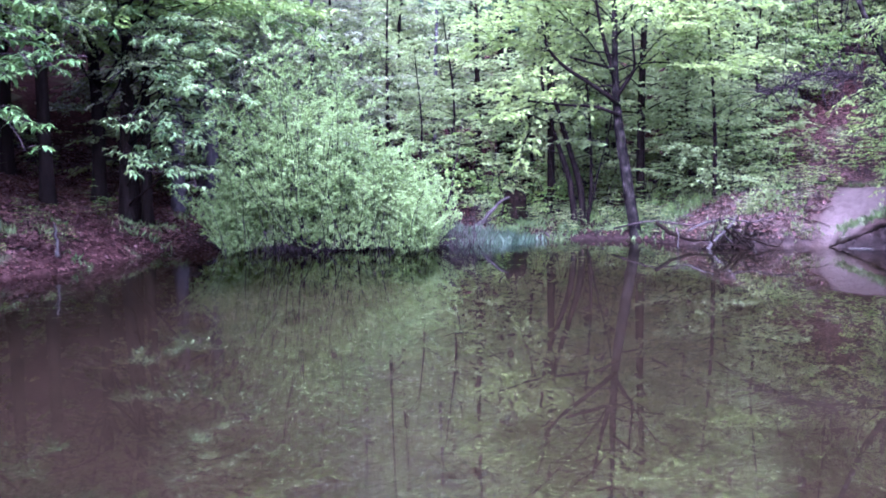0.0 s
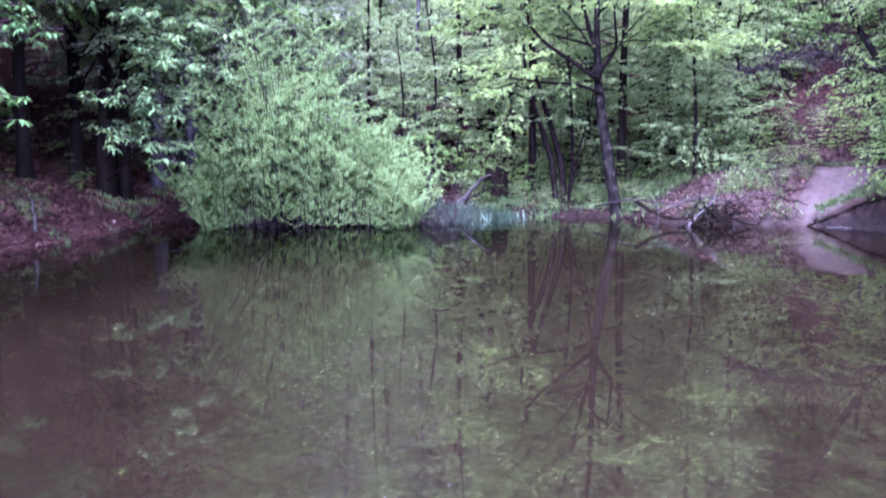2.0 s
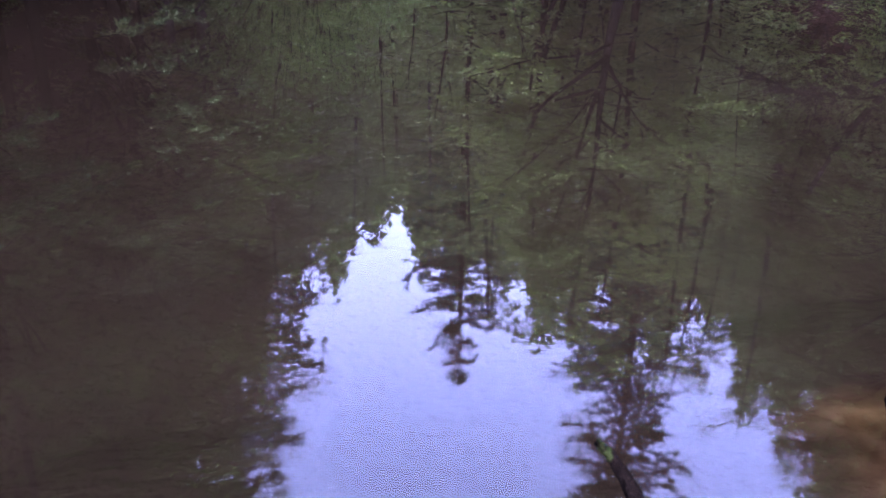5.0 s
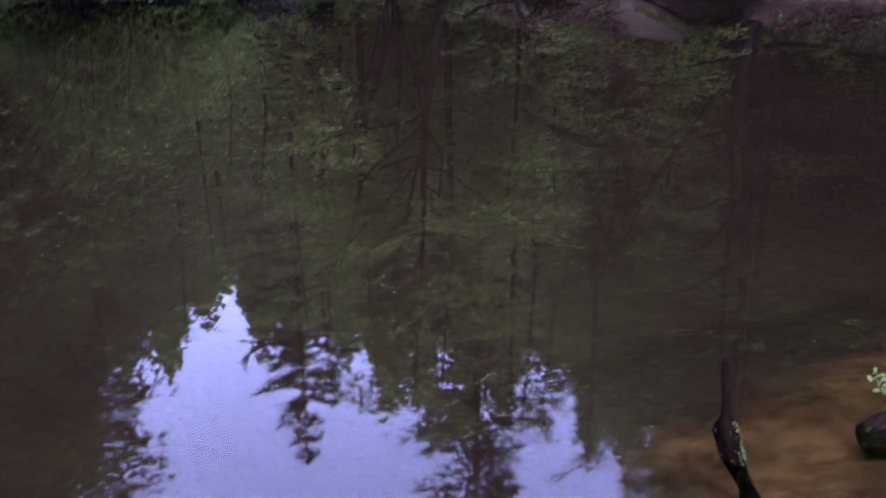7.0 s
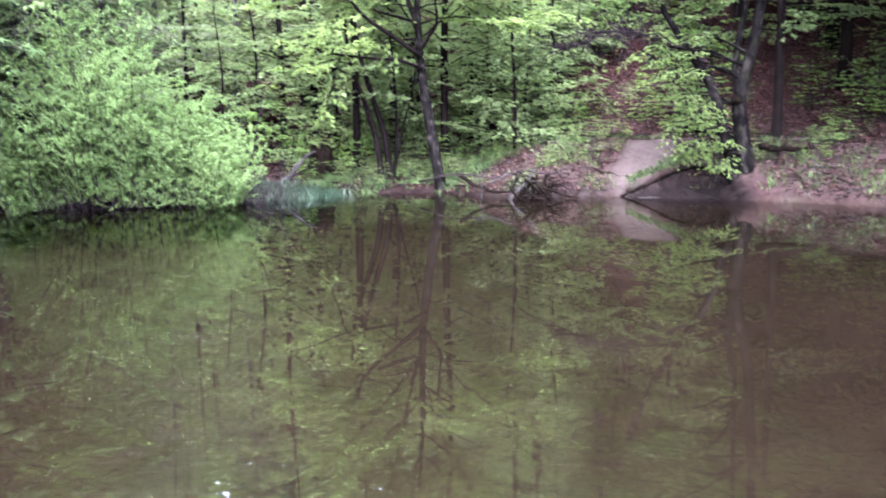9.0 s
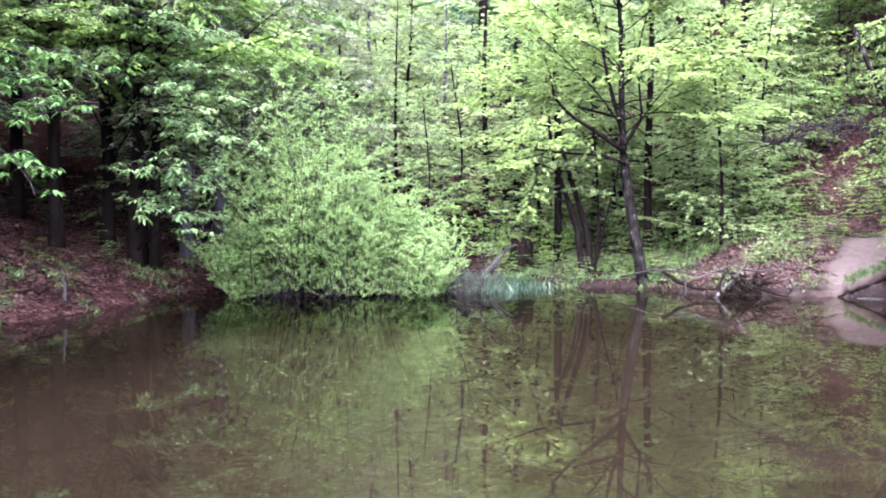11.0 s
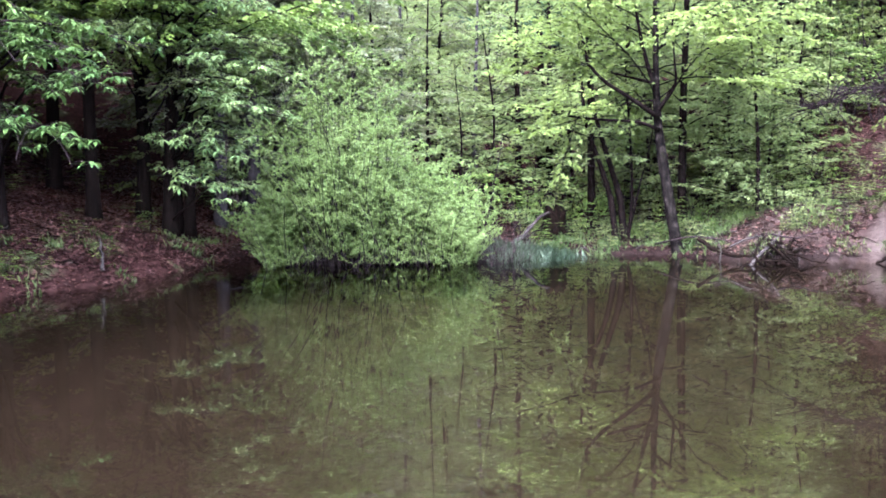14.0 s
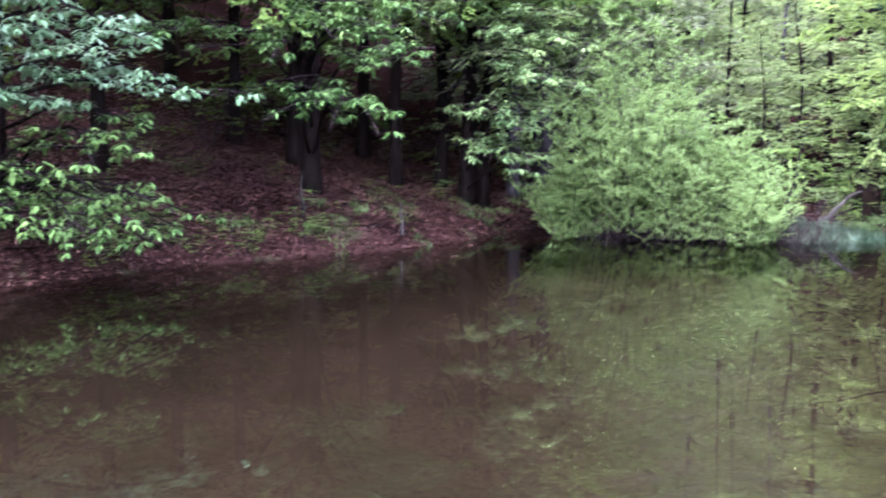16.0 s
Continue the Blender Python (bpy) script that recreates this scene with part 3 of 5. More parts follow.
def spruce(seed, height, base, width, label):
    """A spruce: straight stem, whorls of boughs that hang and turn up, needles along them."""
    rng = np.random.default_rng(seed)
    fol = Foliage(seed + 1)
    root = thing("spruce", (0, 0, 0), label, "tree")
    axis = np.column_stack([np.zeros(14), np.zeros(14), np.linspace(-0.3, height, 14)])
    part("trunk", tubes("trunk", [(axis, np.linspace(0.22, 0.02, 14))], BARK, 8), root)
    big = []
    z = base * height
    while z < height - 0.15:
        f = (height - z) / (height * (1 - base))
        ln0 = width * (0.14 + 0.86 * min(1, (height - z) / 4.5))
        for k in range(rng.integers(4, 7)):
            a = rng.uniform(0, 6.28)
            ln = ln0 * rng.uniform(0.4, 1.1)
            u = np.linspace(0, 1, 7)
            r = u * ln
            hang = 0.30 * min(1, (height - z) / 7) - 0.25
            dz = (-hang * u + (0.18 + 0.5 * hang) * u ** 2.2) * ln + rng.normal(0, 0.08) * ln * u
            line = np.column_stack([math.cos(a) * r, math.sin(a) * r, z + dz]) + rng.normal(0, 0.02, (7, 3))
            big.append((line, np.linspace(0.022, 0.005, 7)))
            runs = [line]
            out, side = np.array([math.cos(a), math.sin(a), 0]), np.array([-math.sin(a), math.cos(a), 0])
            for q in range(int(3 + 3.5 * ln)):
                t = rng.uniform(0.2, 0.95)
                p = np.array([np.interp(t, u, line[:, c]) for c in range(3)])
                w = out * rng.uniform(0.4, 1.0) + side * rng.choice([-1, 1]) * rng.uniform(0.4, 1.0) + np.array([0, 0, rng.uniform(-0.3, 0.35)])
                runs.append(limb(rng, p, w, ln * rng.uniform(0.15, 0.4), n=4, wobble=0.1))
                big.append((runs[-1], np.linspace(0.007, 0.003, 4)))
            for run in runs:
                m = int(34 * np.linalg.norm(run[-1] - run[0])) + 4
                k = rng.uniform(0.1, 1, m) * (len(run) - 1.001)
                i = k.astype(int)
                fol.pos.append(run[i] + (run[i + 1] - run[i]) * (k - i)[:, None])
                fol.way.append(unit(unit(run[-1] - run[0]) * 0.9 + rng.normal(0, 0.45, (m, 3)) - [0, 0, 0.15]))
                fol.up.append(unit(rng.normal(0, 0.6, (m, 3)) + [0, 0, 1]))
                fol.size.append(rng.uniform(0.08, 0.2, m))
        z += rng.uniform(0.32, 0.55)
    tagged(part("branchwood", tubes("branchwood", big, BARK, 4), root), kind="stuff")
    part("crown", fol.meshes(NEEDLE, 0.16)[0], root)
    return root


# ---- the wood round the pond ----
def top_elevation(az):
    return float(np.interp(az, [-180, -60, -18, -11, -7, -2, 4, 9, 13, 20, 25, 32, 60, 180], [32, 46, 44, 32, 25, 23, 26, 28, 29, 28, 33, 42, 40, 32]))


HEIGHTS = [13, 11, 14, 12, 13, 6, 5, 13, 14, 13]
USED = set()


def stand(kind, x, y, turn, size):
    if kind in USED:
        return place_copy(KINDS[kind], x, y, turn, size)
    USED.add(kind)
    place(KINDS[kind], x, y, turn, size)
    return KINDS[kind]


def polar(az, d):
    return d * math.sin(radians(az)), d * math.cos(radians(az))


# stems that stand out, plus dense-crowned ones added, some out of view, to shade the slopes: bearing, distance, kind,
# size
MARKED = [(12.7, 20.6, 7, 0.75), (-5.6, 24.0, 7, 0.58), (-2.2, 23.5, 7, 0.5), (-1.4, 25.0, 7, 0.52), (16.9, 23.5, 7, 0.85), (7.5, 20.8, 7, 0.72), (3.2, 22.5, 7, 0.65), (5.0, 23.5, 7, 0.7), (9.6, 22.5, 7, 0.7),
          (31.8, 18.9, 7, 0.72), (16.9, 19.2, 5, 0.75), (-17.0, 19.2, 8, 1.0), (-21.5, 18.6, 8, 1.0), (-31.0, 18.6, 8, 1.0), (-38.5, 15.6, 8, 1.0), (-9.0, 21.5, 4, 0.75), (-12.5, 21.5, 4, 1.2), (-11.0, 24.5, 0, 1.15),
          (37.5, 26.0, 8, 1.1), (41.5, 18.5, 8, 1.0), (46.0, 16.0, 8, 1.1), (-48.0, 12.5, 8, 1.0), (-23.5, 21.0, 8, 1.1), (-27.5, 20.5, 8, 1.1), (-34.5, 21.0, 8, 1.1), (15.5, 21.3, 5, 0.7), (17.5, 20.6, 5, 0.6), (19.3, 22.3, 5, 0.8), (18.3, 24.6, 5, 1.0), (14.3, 23.4, 5, 1.0), (10.8, 22.4, 5, 0.8), (6.3, 22.6, 5, 0.7), (1.6, 21.4, 5, 0.75), (-0.4, 20.6, 5, 0.6), (34.5, 24.5, 8, 1.1), (29.6, 26.5, 8, 1.1), (33.0, 28.0, 8, 1.2), (40.0, 22.5, 8, 1.15), (-14.5, 20.8, 0, 1.0), (-66.0, 10.0, 8, 1.0), (-44.0, 18.5, 8, 1.1), (36.5, 30.0, 8, 1.2), (44.0, 27.5, 8, 1.2), (26.5, 30.0, 2, 1.0), (22.0, 30.5, 0, 1.0), (-6.6, 22.4, 4, 0.68), (-3.8, 26.5, 4, 0.72), (0.6, 24.5, 4, 0.62), (35.2, 22.5, 8, 1.1), (39.2, 20.6, 8, 1.0), (44.0, 21.0, 8, 1.0)]


def plant_wood():
    rng = np.random.default_rng(5)
    spots = []
    for az, d, kind, size in MARKED:
        x, y = polar(az, d)
        spots.append((x, y, 1.3))
        stand(kind, x, y, rng.uniform(0, 360), size)
    # The third zone is out of view; its trees are added to block sky light.
    for zone, count, tries in (((-60, 56, 21, 50), 36, 3000), ((-56, 52, 18.5, 36), 62, 5000), ((58, 302, 7.5, 26), 32, 9000)):
        done = 0
        for _ in range(tries):
            if done >= count:
                break
            az, d = rng.uniform(zone[0], zone[1]), rng.uniform(zone[2], zone[3])
            x, y = polar(az, d)
            s = float(shore_distance(np.array([x]), np.array([y]))[0])
            left, back, right, near = [float(v[0]) for v in sector(np.array([x]), np.array([y]))]
            young = count == 62
            if s < 1.5 + (3.5 if young else 2.6) * left + 3.6 * right + 1.0 * near or math.hypot(x, y) < 2.5:
                continue
            if young and left > 0.5 and rng.uniform() < 0.6 or young and 27 < az < 48 and (d < 25 or rng.uniform() < 0.5) or young and 3 < az < 19 and d < 21 or young and (20.5 < az < 27.5 and d < 28 or float(gully(x, y)) < 2.2):
                continue
            gap = 1.15 if young else 2.3
            if any(math.hypot(x - a, y - b) < min(gap, g) for a, b, g in spots):
                continue
            spots.append((x, y, gap))
            done += 1
            if young:
                kind = int(rng.choice([5, 5, 5, 6]))
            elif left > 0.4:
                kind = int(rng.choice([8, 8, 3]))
            elif near > 0.4 or abs(az) > 56:
                kind = 9
            elif az < 4 and back > 0.5:
                kind = int(rng.choice([4, 0, 1, 1]))
            else:
                kind = int(rng.choice([0, 1, 7, 2]))
            size = (d * math.tan(radians(top_elevation(az if az < 180 else az - 360))) + EYE - gz(x, y)) / HEIGHTS[kind] * rng.uniform(0.72, 0.98)
            size = min(max(size, 0.45), 1.25 if young else 1.55)
            if young:
                size = min(size, rng.uniform(0.6, 1.25))
            stand(kind, x, y, rng.uniform(0, 360), size)


plant_wood()


def far_woods():
    """The wood beyond, too far to tell its trees apart: clumps of foliage up the hillsides."""
    rng = np.random.default_rng(15)
    n = 220000
    az = rng.uniform(-62, 58, n)
    d = rng.uniform(44, 58, n)
    x, y = d * np.sin(np.radians(az)), d * np.cos(np.radians(az))
    g = ground_z(x, y)
    top = np.array([top_elevation(a) for a in az]) * (0.85 + 0.05 * np.sin(az * 0.9) + 0.05 * np.sin(az * 2.3 + 1) + rng.normal(0, 0.03, n))
    hi = np.maximum(EYE + d * np.tan(np.radians(top)), g + 2)
    z = g + (hi - g) * rng.uniform(0, 1, n)
    fol = leaf_mesh("far_woods", np.column_stack([x, y, z]), rng.normal(0, 1, (n, 3)) * [1, 1, 0.5], rng.normal(0, 0.5, (n, 3)) + [0, 0, 1], rng.uniform(0.28, 0.58, n), 0.38, BEECH)
    tagged(new("far_woods", fol), "distant spring-green wood on the hillsides", "woods", kind="stuff")


far_woods()

SPRUCES = [spruce(71, 15.6, 0.2, 2.1, "tall dark spruce standing behind the pond"), spruce(72, 26.0, 0.2, 2.6, "large dark spruce with drooping boughs"), spruce(73, 22.0, 0.3, 3.0, "dark spruce on the hillside")]
for ob, az, d in zip(SPRUCES, (3.0, 14.6, -15.0), (32.0, 30.0, 25.0)):
    place(ob, d * math.sin(radians(az)), d * math.cos(radians(az)), 40 * d, 1.0)

# The first and third have the understory's shade in their leaf colour.
SAPLINGS = [sapling(81, 2.2, SHADED_LEAF, 0.11, "young beech sapling with flat green sprays"), sapling(82, 1.6, MAPLE, 0.12, "low bright green sapling"), sapling(83, 1.8, SHADED_LEAF, 0.11, "undergrowth sapling, its green leaves darkened for shade")]


def plant_saplings():
    rng = np.random.default_rng(9)
    done, used = 0, set()
    spots = []
    while done < 85:
        az, d = rng.uniform(-50, 48), rng.uniform(12, 34)
        x, y = d * math.sin(radians(az)), d * math.cos(radians(az))
        s = float(shore_distance(np.array([x]), np.array([y]))[0])
        left, back, right, near = [float(v[0]) for v in sector(np.array([x]), np.array([y]))]
        if float(gully(x, y)) < 1.2 or 2 < az < 10 and d < 21.5 or 22 < az < 26.5 and rng.uniform() < 0.7 or s < 0.9 + 2.8 * left + 3.6 * right or any(math.hypot(x - a, y - b) < 0.9 for a, b in spots):
            continue
        spots.append((x, y))
        done += 1
        kind = 2 if left > 0.4 and rng.uniform() < 0.7 else int(rng.choice([0, 0, 1]))
        if kind in used:
            place_copy(SAPLINGS[kind], x, y, rng.uniform(0, 360), rng.uniform(0.6, 1.3))
        else:
            used.add(kind)
            place(SAPLINGS[kind], x, y, rng.uniform(0, 360), 1.0)


plant_saplings()


def plant_seedlings():
    """Knee-high green shoots along the banks."""
    rng = np.random.default_rng(19)
    for lo, hi, smin, smax, count in ((2, 24, 0.4, 3.0, 40), (3, 14, 0.1, 2.4, 18), (24, 44, 0.9, 3.0, 16), (26, 46, 3.2, 7.5, 30), (-42, -13, 0.5, 5.0, 16), (-40, -18, 0.05, 0.5, 12), (0, 18, 3.0, 6.0, 24)):
        done = 0
        while done < count:
            az, d = rng.uniform(lo, hi), rng.uniform(9, 24)
            x, y = polar(az, d)
            s = float(shore_distance(np.array([x]), np.array([y]))[0])
            if smin < s < smax and float(path_weight(np.array([x]), np.array([y]))[0]) < 0.05:
                kind = 2 if (lo < 0 or smin > 3.1) and rng.uniform() < 0.6 else int(rng.choice([0, 1]))
                c = place_copy(SAPLINGS[kind], x, y, rng.uniform(0, 360), rng.uniform(0.16, 0.36))
                c.name = "seedling"
                tagged(c, "knee-high green seedling among fallen leaves", "plant")
                done += 1


plant_seedlings()
for x, y, size, turn, kind in ((1.9, 20.9, 0.85, 12, 1), (2.9, 20.7, 0.75, 66, 0), (3.9, 20.9, 0.85, 122, 1), (4.7, 20.5, 0.7, 188, 1), (1.3, 20.7, 0.7, 244, 0), (3.4, 21.9, 1.0, 300, 1), (2.3, 19.7, 0.35, 15, 1), (4.7, 19.7, 0.42, 75, 0), (3.75, 20.1, 0.4, 135, 1), (5.4, 19.2, 0.38, 195, 0), (1.5, 19.5, 0.3, 255, 0), (6.1, 18.6, 0.36, 35, 1), (5.0, 18.6, 0.26, 105, 0), (2.7, 20.4, 0.5, 165, 0), (6.4, 19.6, 0.5, 285, 0), (1.6, 21.3, 0.6, 10, 0), (2.4, 21.9, 0.75, 70, 1), (3.4, 21.4, 0.6, 130, 0), (4.3, 21.8, 0.7, 190, 1), (2.0, 22.6, 0.9, 250, 0), (3.0, 23.0, 0.9, 310, 0), (4.8, 20.9, 0.45, 40, 0), (1.2, 22.0, 0.8, 95, 0), (4.0, 22.9, 0.95, 160, 0), (5.3, 21.6, 0.6, 220, 1),
                              (9.1, 19.7, 0.55, 20, 0), (8.95, 20.3, 0.5, 80, 1), (9.5, 19.4, 0.5, 150, 0), (9.8, 18.9, 0.45, 200, 0), (7.5, 20.4, 0.6, 240, 1), (7.0, 20.8, 0.7, 300, 0), (8.0, 20.6, 0.4, 330, 0), (6.5, 20.0, 0.5, 60, 1), (9.9, 20.6, 0.7, 100, 0), (9.6, 22.6, 0.9, 20, 0), (10.3, 22.2, 0.8, 140, 1), (9.3, 23.4, 1.0, 210, 0), (10.6, 23.3, 0.9, 300, 0), (9.9, 24.0, 1.1, 75, 0)):
    place_copy(SAPLINGS[kind], x, y, turn, size)


def plant_thicket():
    """Bushes that close the slope behind the path and the foot of the near hillside."""
    rng = np.random.default_rng(29)
    for lo, hi, near, far, count, kinds, small, large in ((15.5, 21.5, 20.5, 26.0, 26, (0, 0, 1), 0.55, 1.05), (25.3, 29.0, 19.8, 25.0, 12, (0, 1, 2), 0.4, 0.75), (19.0, 27.5, 24.5, 30.0, 22, (0, 1, 0), 0.8, 1.4),
                                                          (29.0, 45.0, 19.5, 30.0, 26, (2, 2, 0), 0.35, 0.8), (-56.0, -38.0, 10.5, 15.0, 16, (2, 2, 2), 0.3, 0.6)):
        done = 0
        while done < count:
            x, y = polar(rng.uniform(lo, hi), rng.uniform(near, far))
            if float(gully(x, y)) > 1.0 and float(shore_distance(x, y)) > 0.8:
                c = place_copy(SAPLINGS[int(rng.choice(kinds))], x, y, rng.uniform(0, 360), rng.uniform(small, large))
                c.name = "shrub"
                tagged(c, "leafy green shrub on the wooded slope")
                done += 1


plant_thicket()


# ---- the willow bush at the water's edge ----
def willow_bush():
    rng = np.random.default_rng(101)
    fol = Foliage(102)
    root = thing("willow_bush", (-1.65, 16.9, 0.0), "dense light green willow bush leaning over the water", "shrub")
    stems = []
    for k in range(230):
        ox = rng.uniform(-1, 1) * rng.uniform(0.55, 1.0) ** 0.5 * 2.1 + 0.08 if k % 5 else rng.normal(-0.55, 0.2) if k % 10 else rng.uniform(-2.2, -1.6)
        oy = rng.normal(0, 0.42)
        # the crown rises to a peak a little left of the middle and slopes down to the right
        peak = float(np.interp(ox, [-2.9, -1.8, -1.0, -0.55, -0.1, 0.65, 1.15, 1.65, 2.25], [0.8, 1.7, 3.2, 5.2, 3.6, 2.7, 2.2, 1.55, 0.9]))
        h = peak * rng.uniform(0.5, 1.0) * (1 - 0.25 * abs(oy)) * (1.18 if k % 9 == 0 else 1.0)
        line = limb(rng, (ox * 0.86, oy * 0.7, -0.15), (0.13 * ox + rng.normal(0, 0.14), 0.5 * oy + rng.normal(0, 0.2) - 0.1, 1.0), h, n=9, wobble=0.07)
        stems.append((line, np.linspace(0.010, 0.003, 9)))
        for j in range(1, 9):
            for _ in range(3):
                b = rng.uniform(0, 6.28)
                sub = limb(rng, line[j], (math.cos(b), math.sin(b), 0.7), rng.uniform(0.22, 0.5), n=4, wobble=0.12)
                stems.append((sub, np.linspace(0.003, 0.0015, 4)))
                c = 32 if j > 1 else 24
                u = rng.uniform(0, 1, c) * 3
                i = np.minimum(u.astype(int), 2)
                p = sub[i] + (sub[i + 1] - sub[i]) * (u - i)[:, None]
                fol.pos.append(p)
                fol.way.append(unit(rng.normal(0, 0.9, (c, 3)) * [1, 1, 0.6]))
                fol.up.append(unit(rng.normal(0, 0.4, (c, 3)) + [0, -0.3, 1]))
                fol.size.append(rng.uniform(0.026, 0.048, c))
    tagged(part("stemwood", tubes("stemwood", stems, TWIG, 4), root), kind="stuff")
    part("crown", fol.meshes(WILLOW, 0.42)[0], root)
    return root


willow_bush()


# ---- the leaning tree on the far shore ----
def shore_tree():
    rng = np.random.default_rng(111)
    fol = Foliage(112)
    root = thing("maple_tree", (3.95, 18.25, 0.0), "dark-barked tree leaning over the far shore, yellow-green young leaves", "tree")
    trunk = smooth_line([(0.16, 0, -0.3), (0.0, 0, 0.6), (-0.19, 0.05, 1.8), (-0.28, 0.1, 2.6), (-0.32, 0.1, 3.6), (-0.36, 0, 4.8), (-0.5, -0.1, 6.6), (-0.6, 0, 8.8)], 26)
    part("trunk", tubes("trunk", [(trunk, np.interp(np.linspace(0, 1, 26), [0, 0.06, 0.3, 0.5, 1], [0.15, 0.112, 0.1, 0.07, 0.012]))], LICHEN_BARK, 12), root)
    limbs = [
        ([(-0.30, 0, 2.62), (-0.85, -0.3, 2.95), (-1.40, -0.6, 3.25), (-1.72, -0.75, 3.58), (-1.78, -0.85, 3.85), (-1.95, -1.0, 4.3)], 0.05),
        ([(-0.27, 0, 2.38), (-0.7, -0.2, 2.52), (-1.4, -0.4, 2.56), (-2.0, -0.5, 2.62), (-2.5, -0.7, 2.75), (-3.0, -0.9, 2.8)], 0.035),
        ([(-0.28, 0.05, 2.75), (-0.05, 0.1, 3.1), (0.05, 0.05, 3.3), (0.0, 0, 3.8), (-0.05, -0.1, 4.5), (0.15, -0.2, 5.4)], 0.04),
        ([(-0.32, 0.1, 3.2), (-0.45, 0.2, 3.6), (-0.62, 0.1, 4.2), (-0.8, 0.0, 5.0), (-1.2, -0.2, 6.2)], 0.055),
        ([(-0.3, 0.05, 3.25), (-0.8, 0.2, 3.4), (-1.6, 0.0, 3.6), (-2.4, -0.4, 3.85)], 0.03),
        ([(-0.3, 0, 3.9), (0.3, -0.3, 4.3), (0.9, -0.7, 4.5), (1.5, -1.0, 4.7)], 0.03),
    ]
    lines = []
    for pts, r in limbs:
        ln = smooth_line(pts, 12)
        lines.append((ln, np.linspace(r, 0.008, 12)))
        part("limb", tubes("limb", lines[-1:], BARK, 8), root)
        fol.spray(ln[6:], reach=0.5, gap=0.08, leaf=0.11, leaves_per=7)
        for _ in range(5):
            sub = limb(rng, ln[rng.integers(5, 12)], (rng.normal(-0.3, 0.8), rng.normal(-0.2, 0.8), 0.7), rng.uniform(0.6, 1.1), sag=0.2, n=5, wobble=0.12)
            fol.lines.append((sub, np.linspace(0.008, 0.003, 5)))
            fol.spray(sub, reach=0.45, gap=0.08, leaf=0.11, leaves_per=8)
    lines = []
    for k in range(38):
        h = 0.44 + 0.54 * ((k + rng.uniform(0, 1)) / 34)
        p = trunk[int(h * 25)]
        a = k * 2.4 + rng.normal(0, 0.5)
        ln = (3.6 - 2.4 * max(0, h - 0.5) / 0.5) * rng.uniform(0.5, 1.15)
        bias = 0.35 if math.cos(a) < 0 else 0.0
        line = limb(rng, p, (math.cos(a) - bias, math.sin(a) - 0.15, rng.uniform(0.3, 0.9)), ln, sag=0.4, n=9, wobble=0.14)
        lines.append((line, np.linspace(0.017, 0.004, 9)))
        fol.spray(line, reach=0.6, gap=0.07, leaf=0.12, leaves_per=8, skip=0.3)
        for _ in range(5):
            j = rng.integers(3, 8)
            sub = limb(rng, line[j], unit(line[j] - line[j - 1]) + rng.normal(0, 0.7, 3) * [1, 1, 0.4], rng.uniform(0.6, 1.3), sag=0.3, n=5, wobble=0.12)
            lines.append((sub, np.linspace(0.008, 0.003, 5)))
            fol.spray(sub, reach=0.45, gap=0.075, leaf=0.115, leaves_per=8)
    tagged(part("branchwood", tubes("branchwood", lines, BARK, 6), root), kind="stuff")
    crown, twigs = fol.meshes(SPRING, 0.30)
    part("crown", crown, root)
    tagged(part("twigwood", twigs, root), kind="stuff")
    return root


shore_tree()


def lump(name, at, size, mat, seed, n=12, m=7):
    """An uneven rounded lump."""
    rng = np.random.default_rng(seed)
    V = []
    for j in range(m):
        p = math.pi * (j + 0.3) / (m - 0.4)
        for i in range(n):
            a = 6.283 * i / n
            q = 1 + 0.16 * math.sin(3 * a + 2 * p) + rng.normal(0, 0.06)
            V.append((at[0] + size[0] * q * math.sin(p) * math.cos(a), at[1] + size[1] * q * math.sin(p) * math.sin(a), at[2] + size[2] * q * math.cos(p)))
    F = [(j * n + i, (j + 1) * n + i, (j + 1) * n + (i + 1) % n, j * n + (i + 1) % n) for j in range(m - 1) for i in range(n)]
    return raw_mesh(name, V, F, [4] * len(F), mat, True)


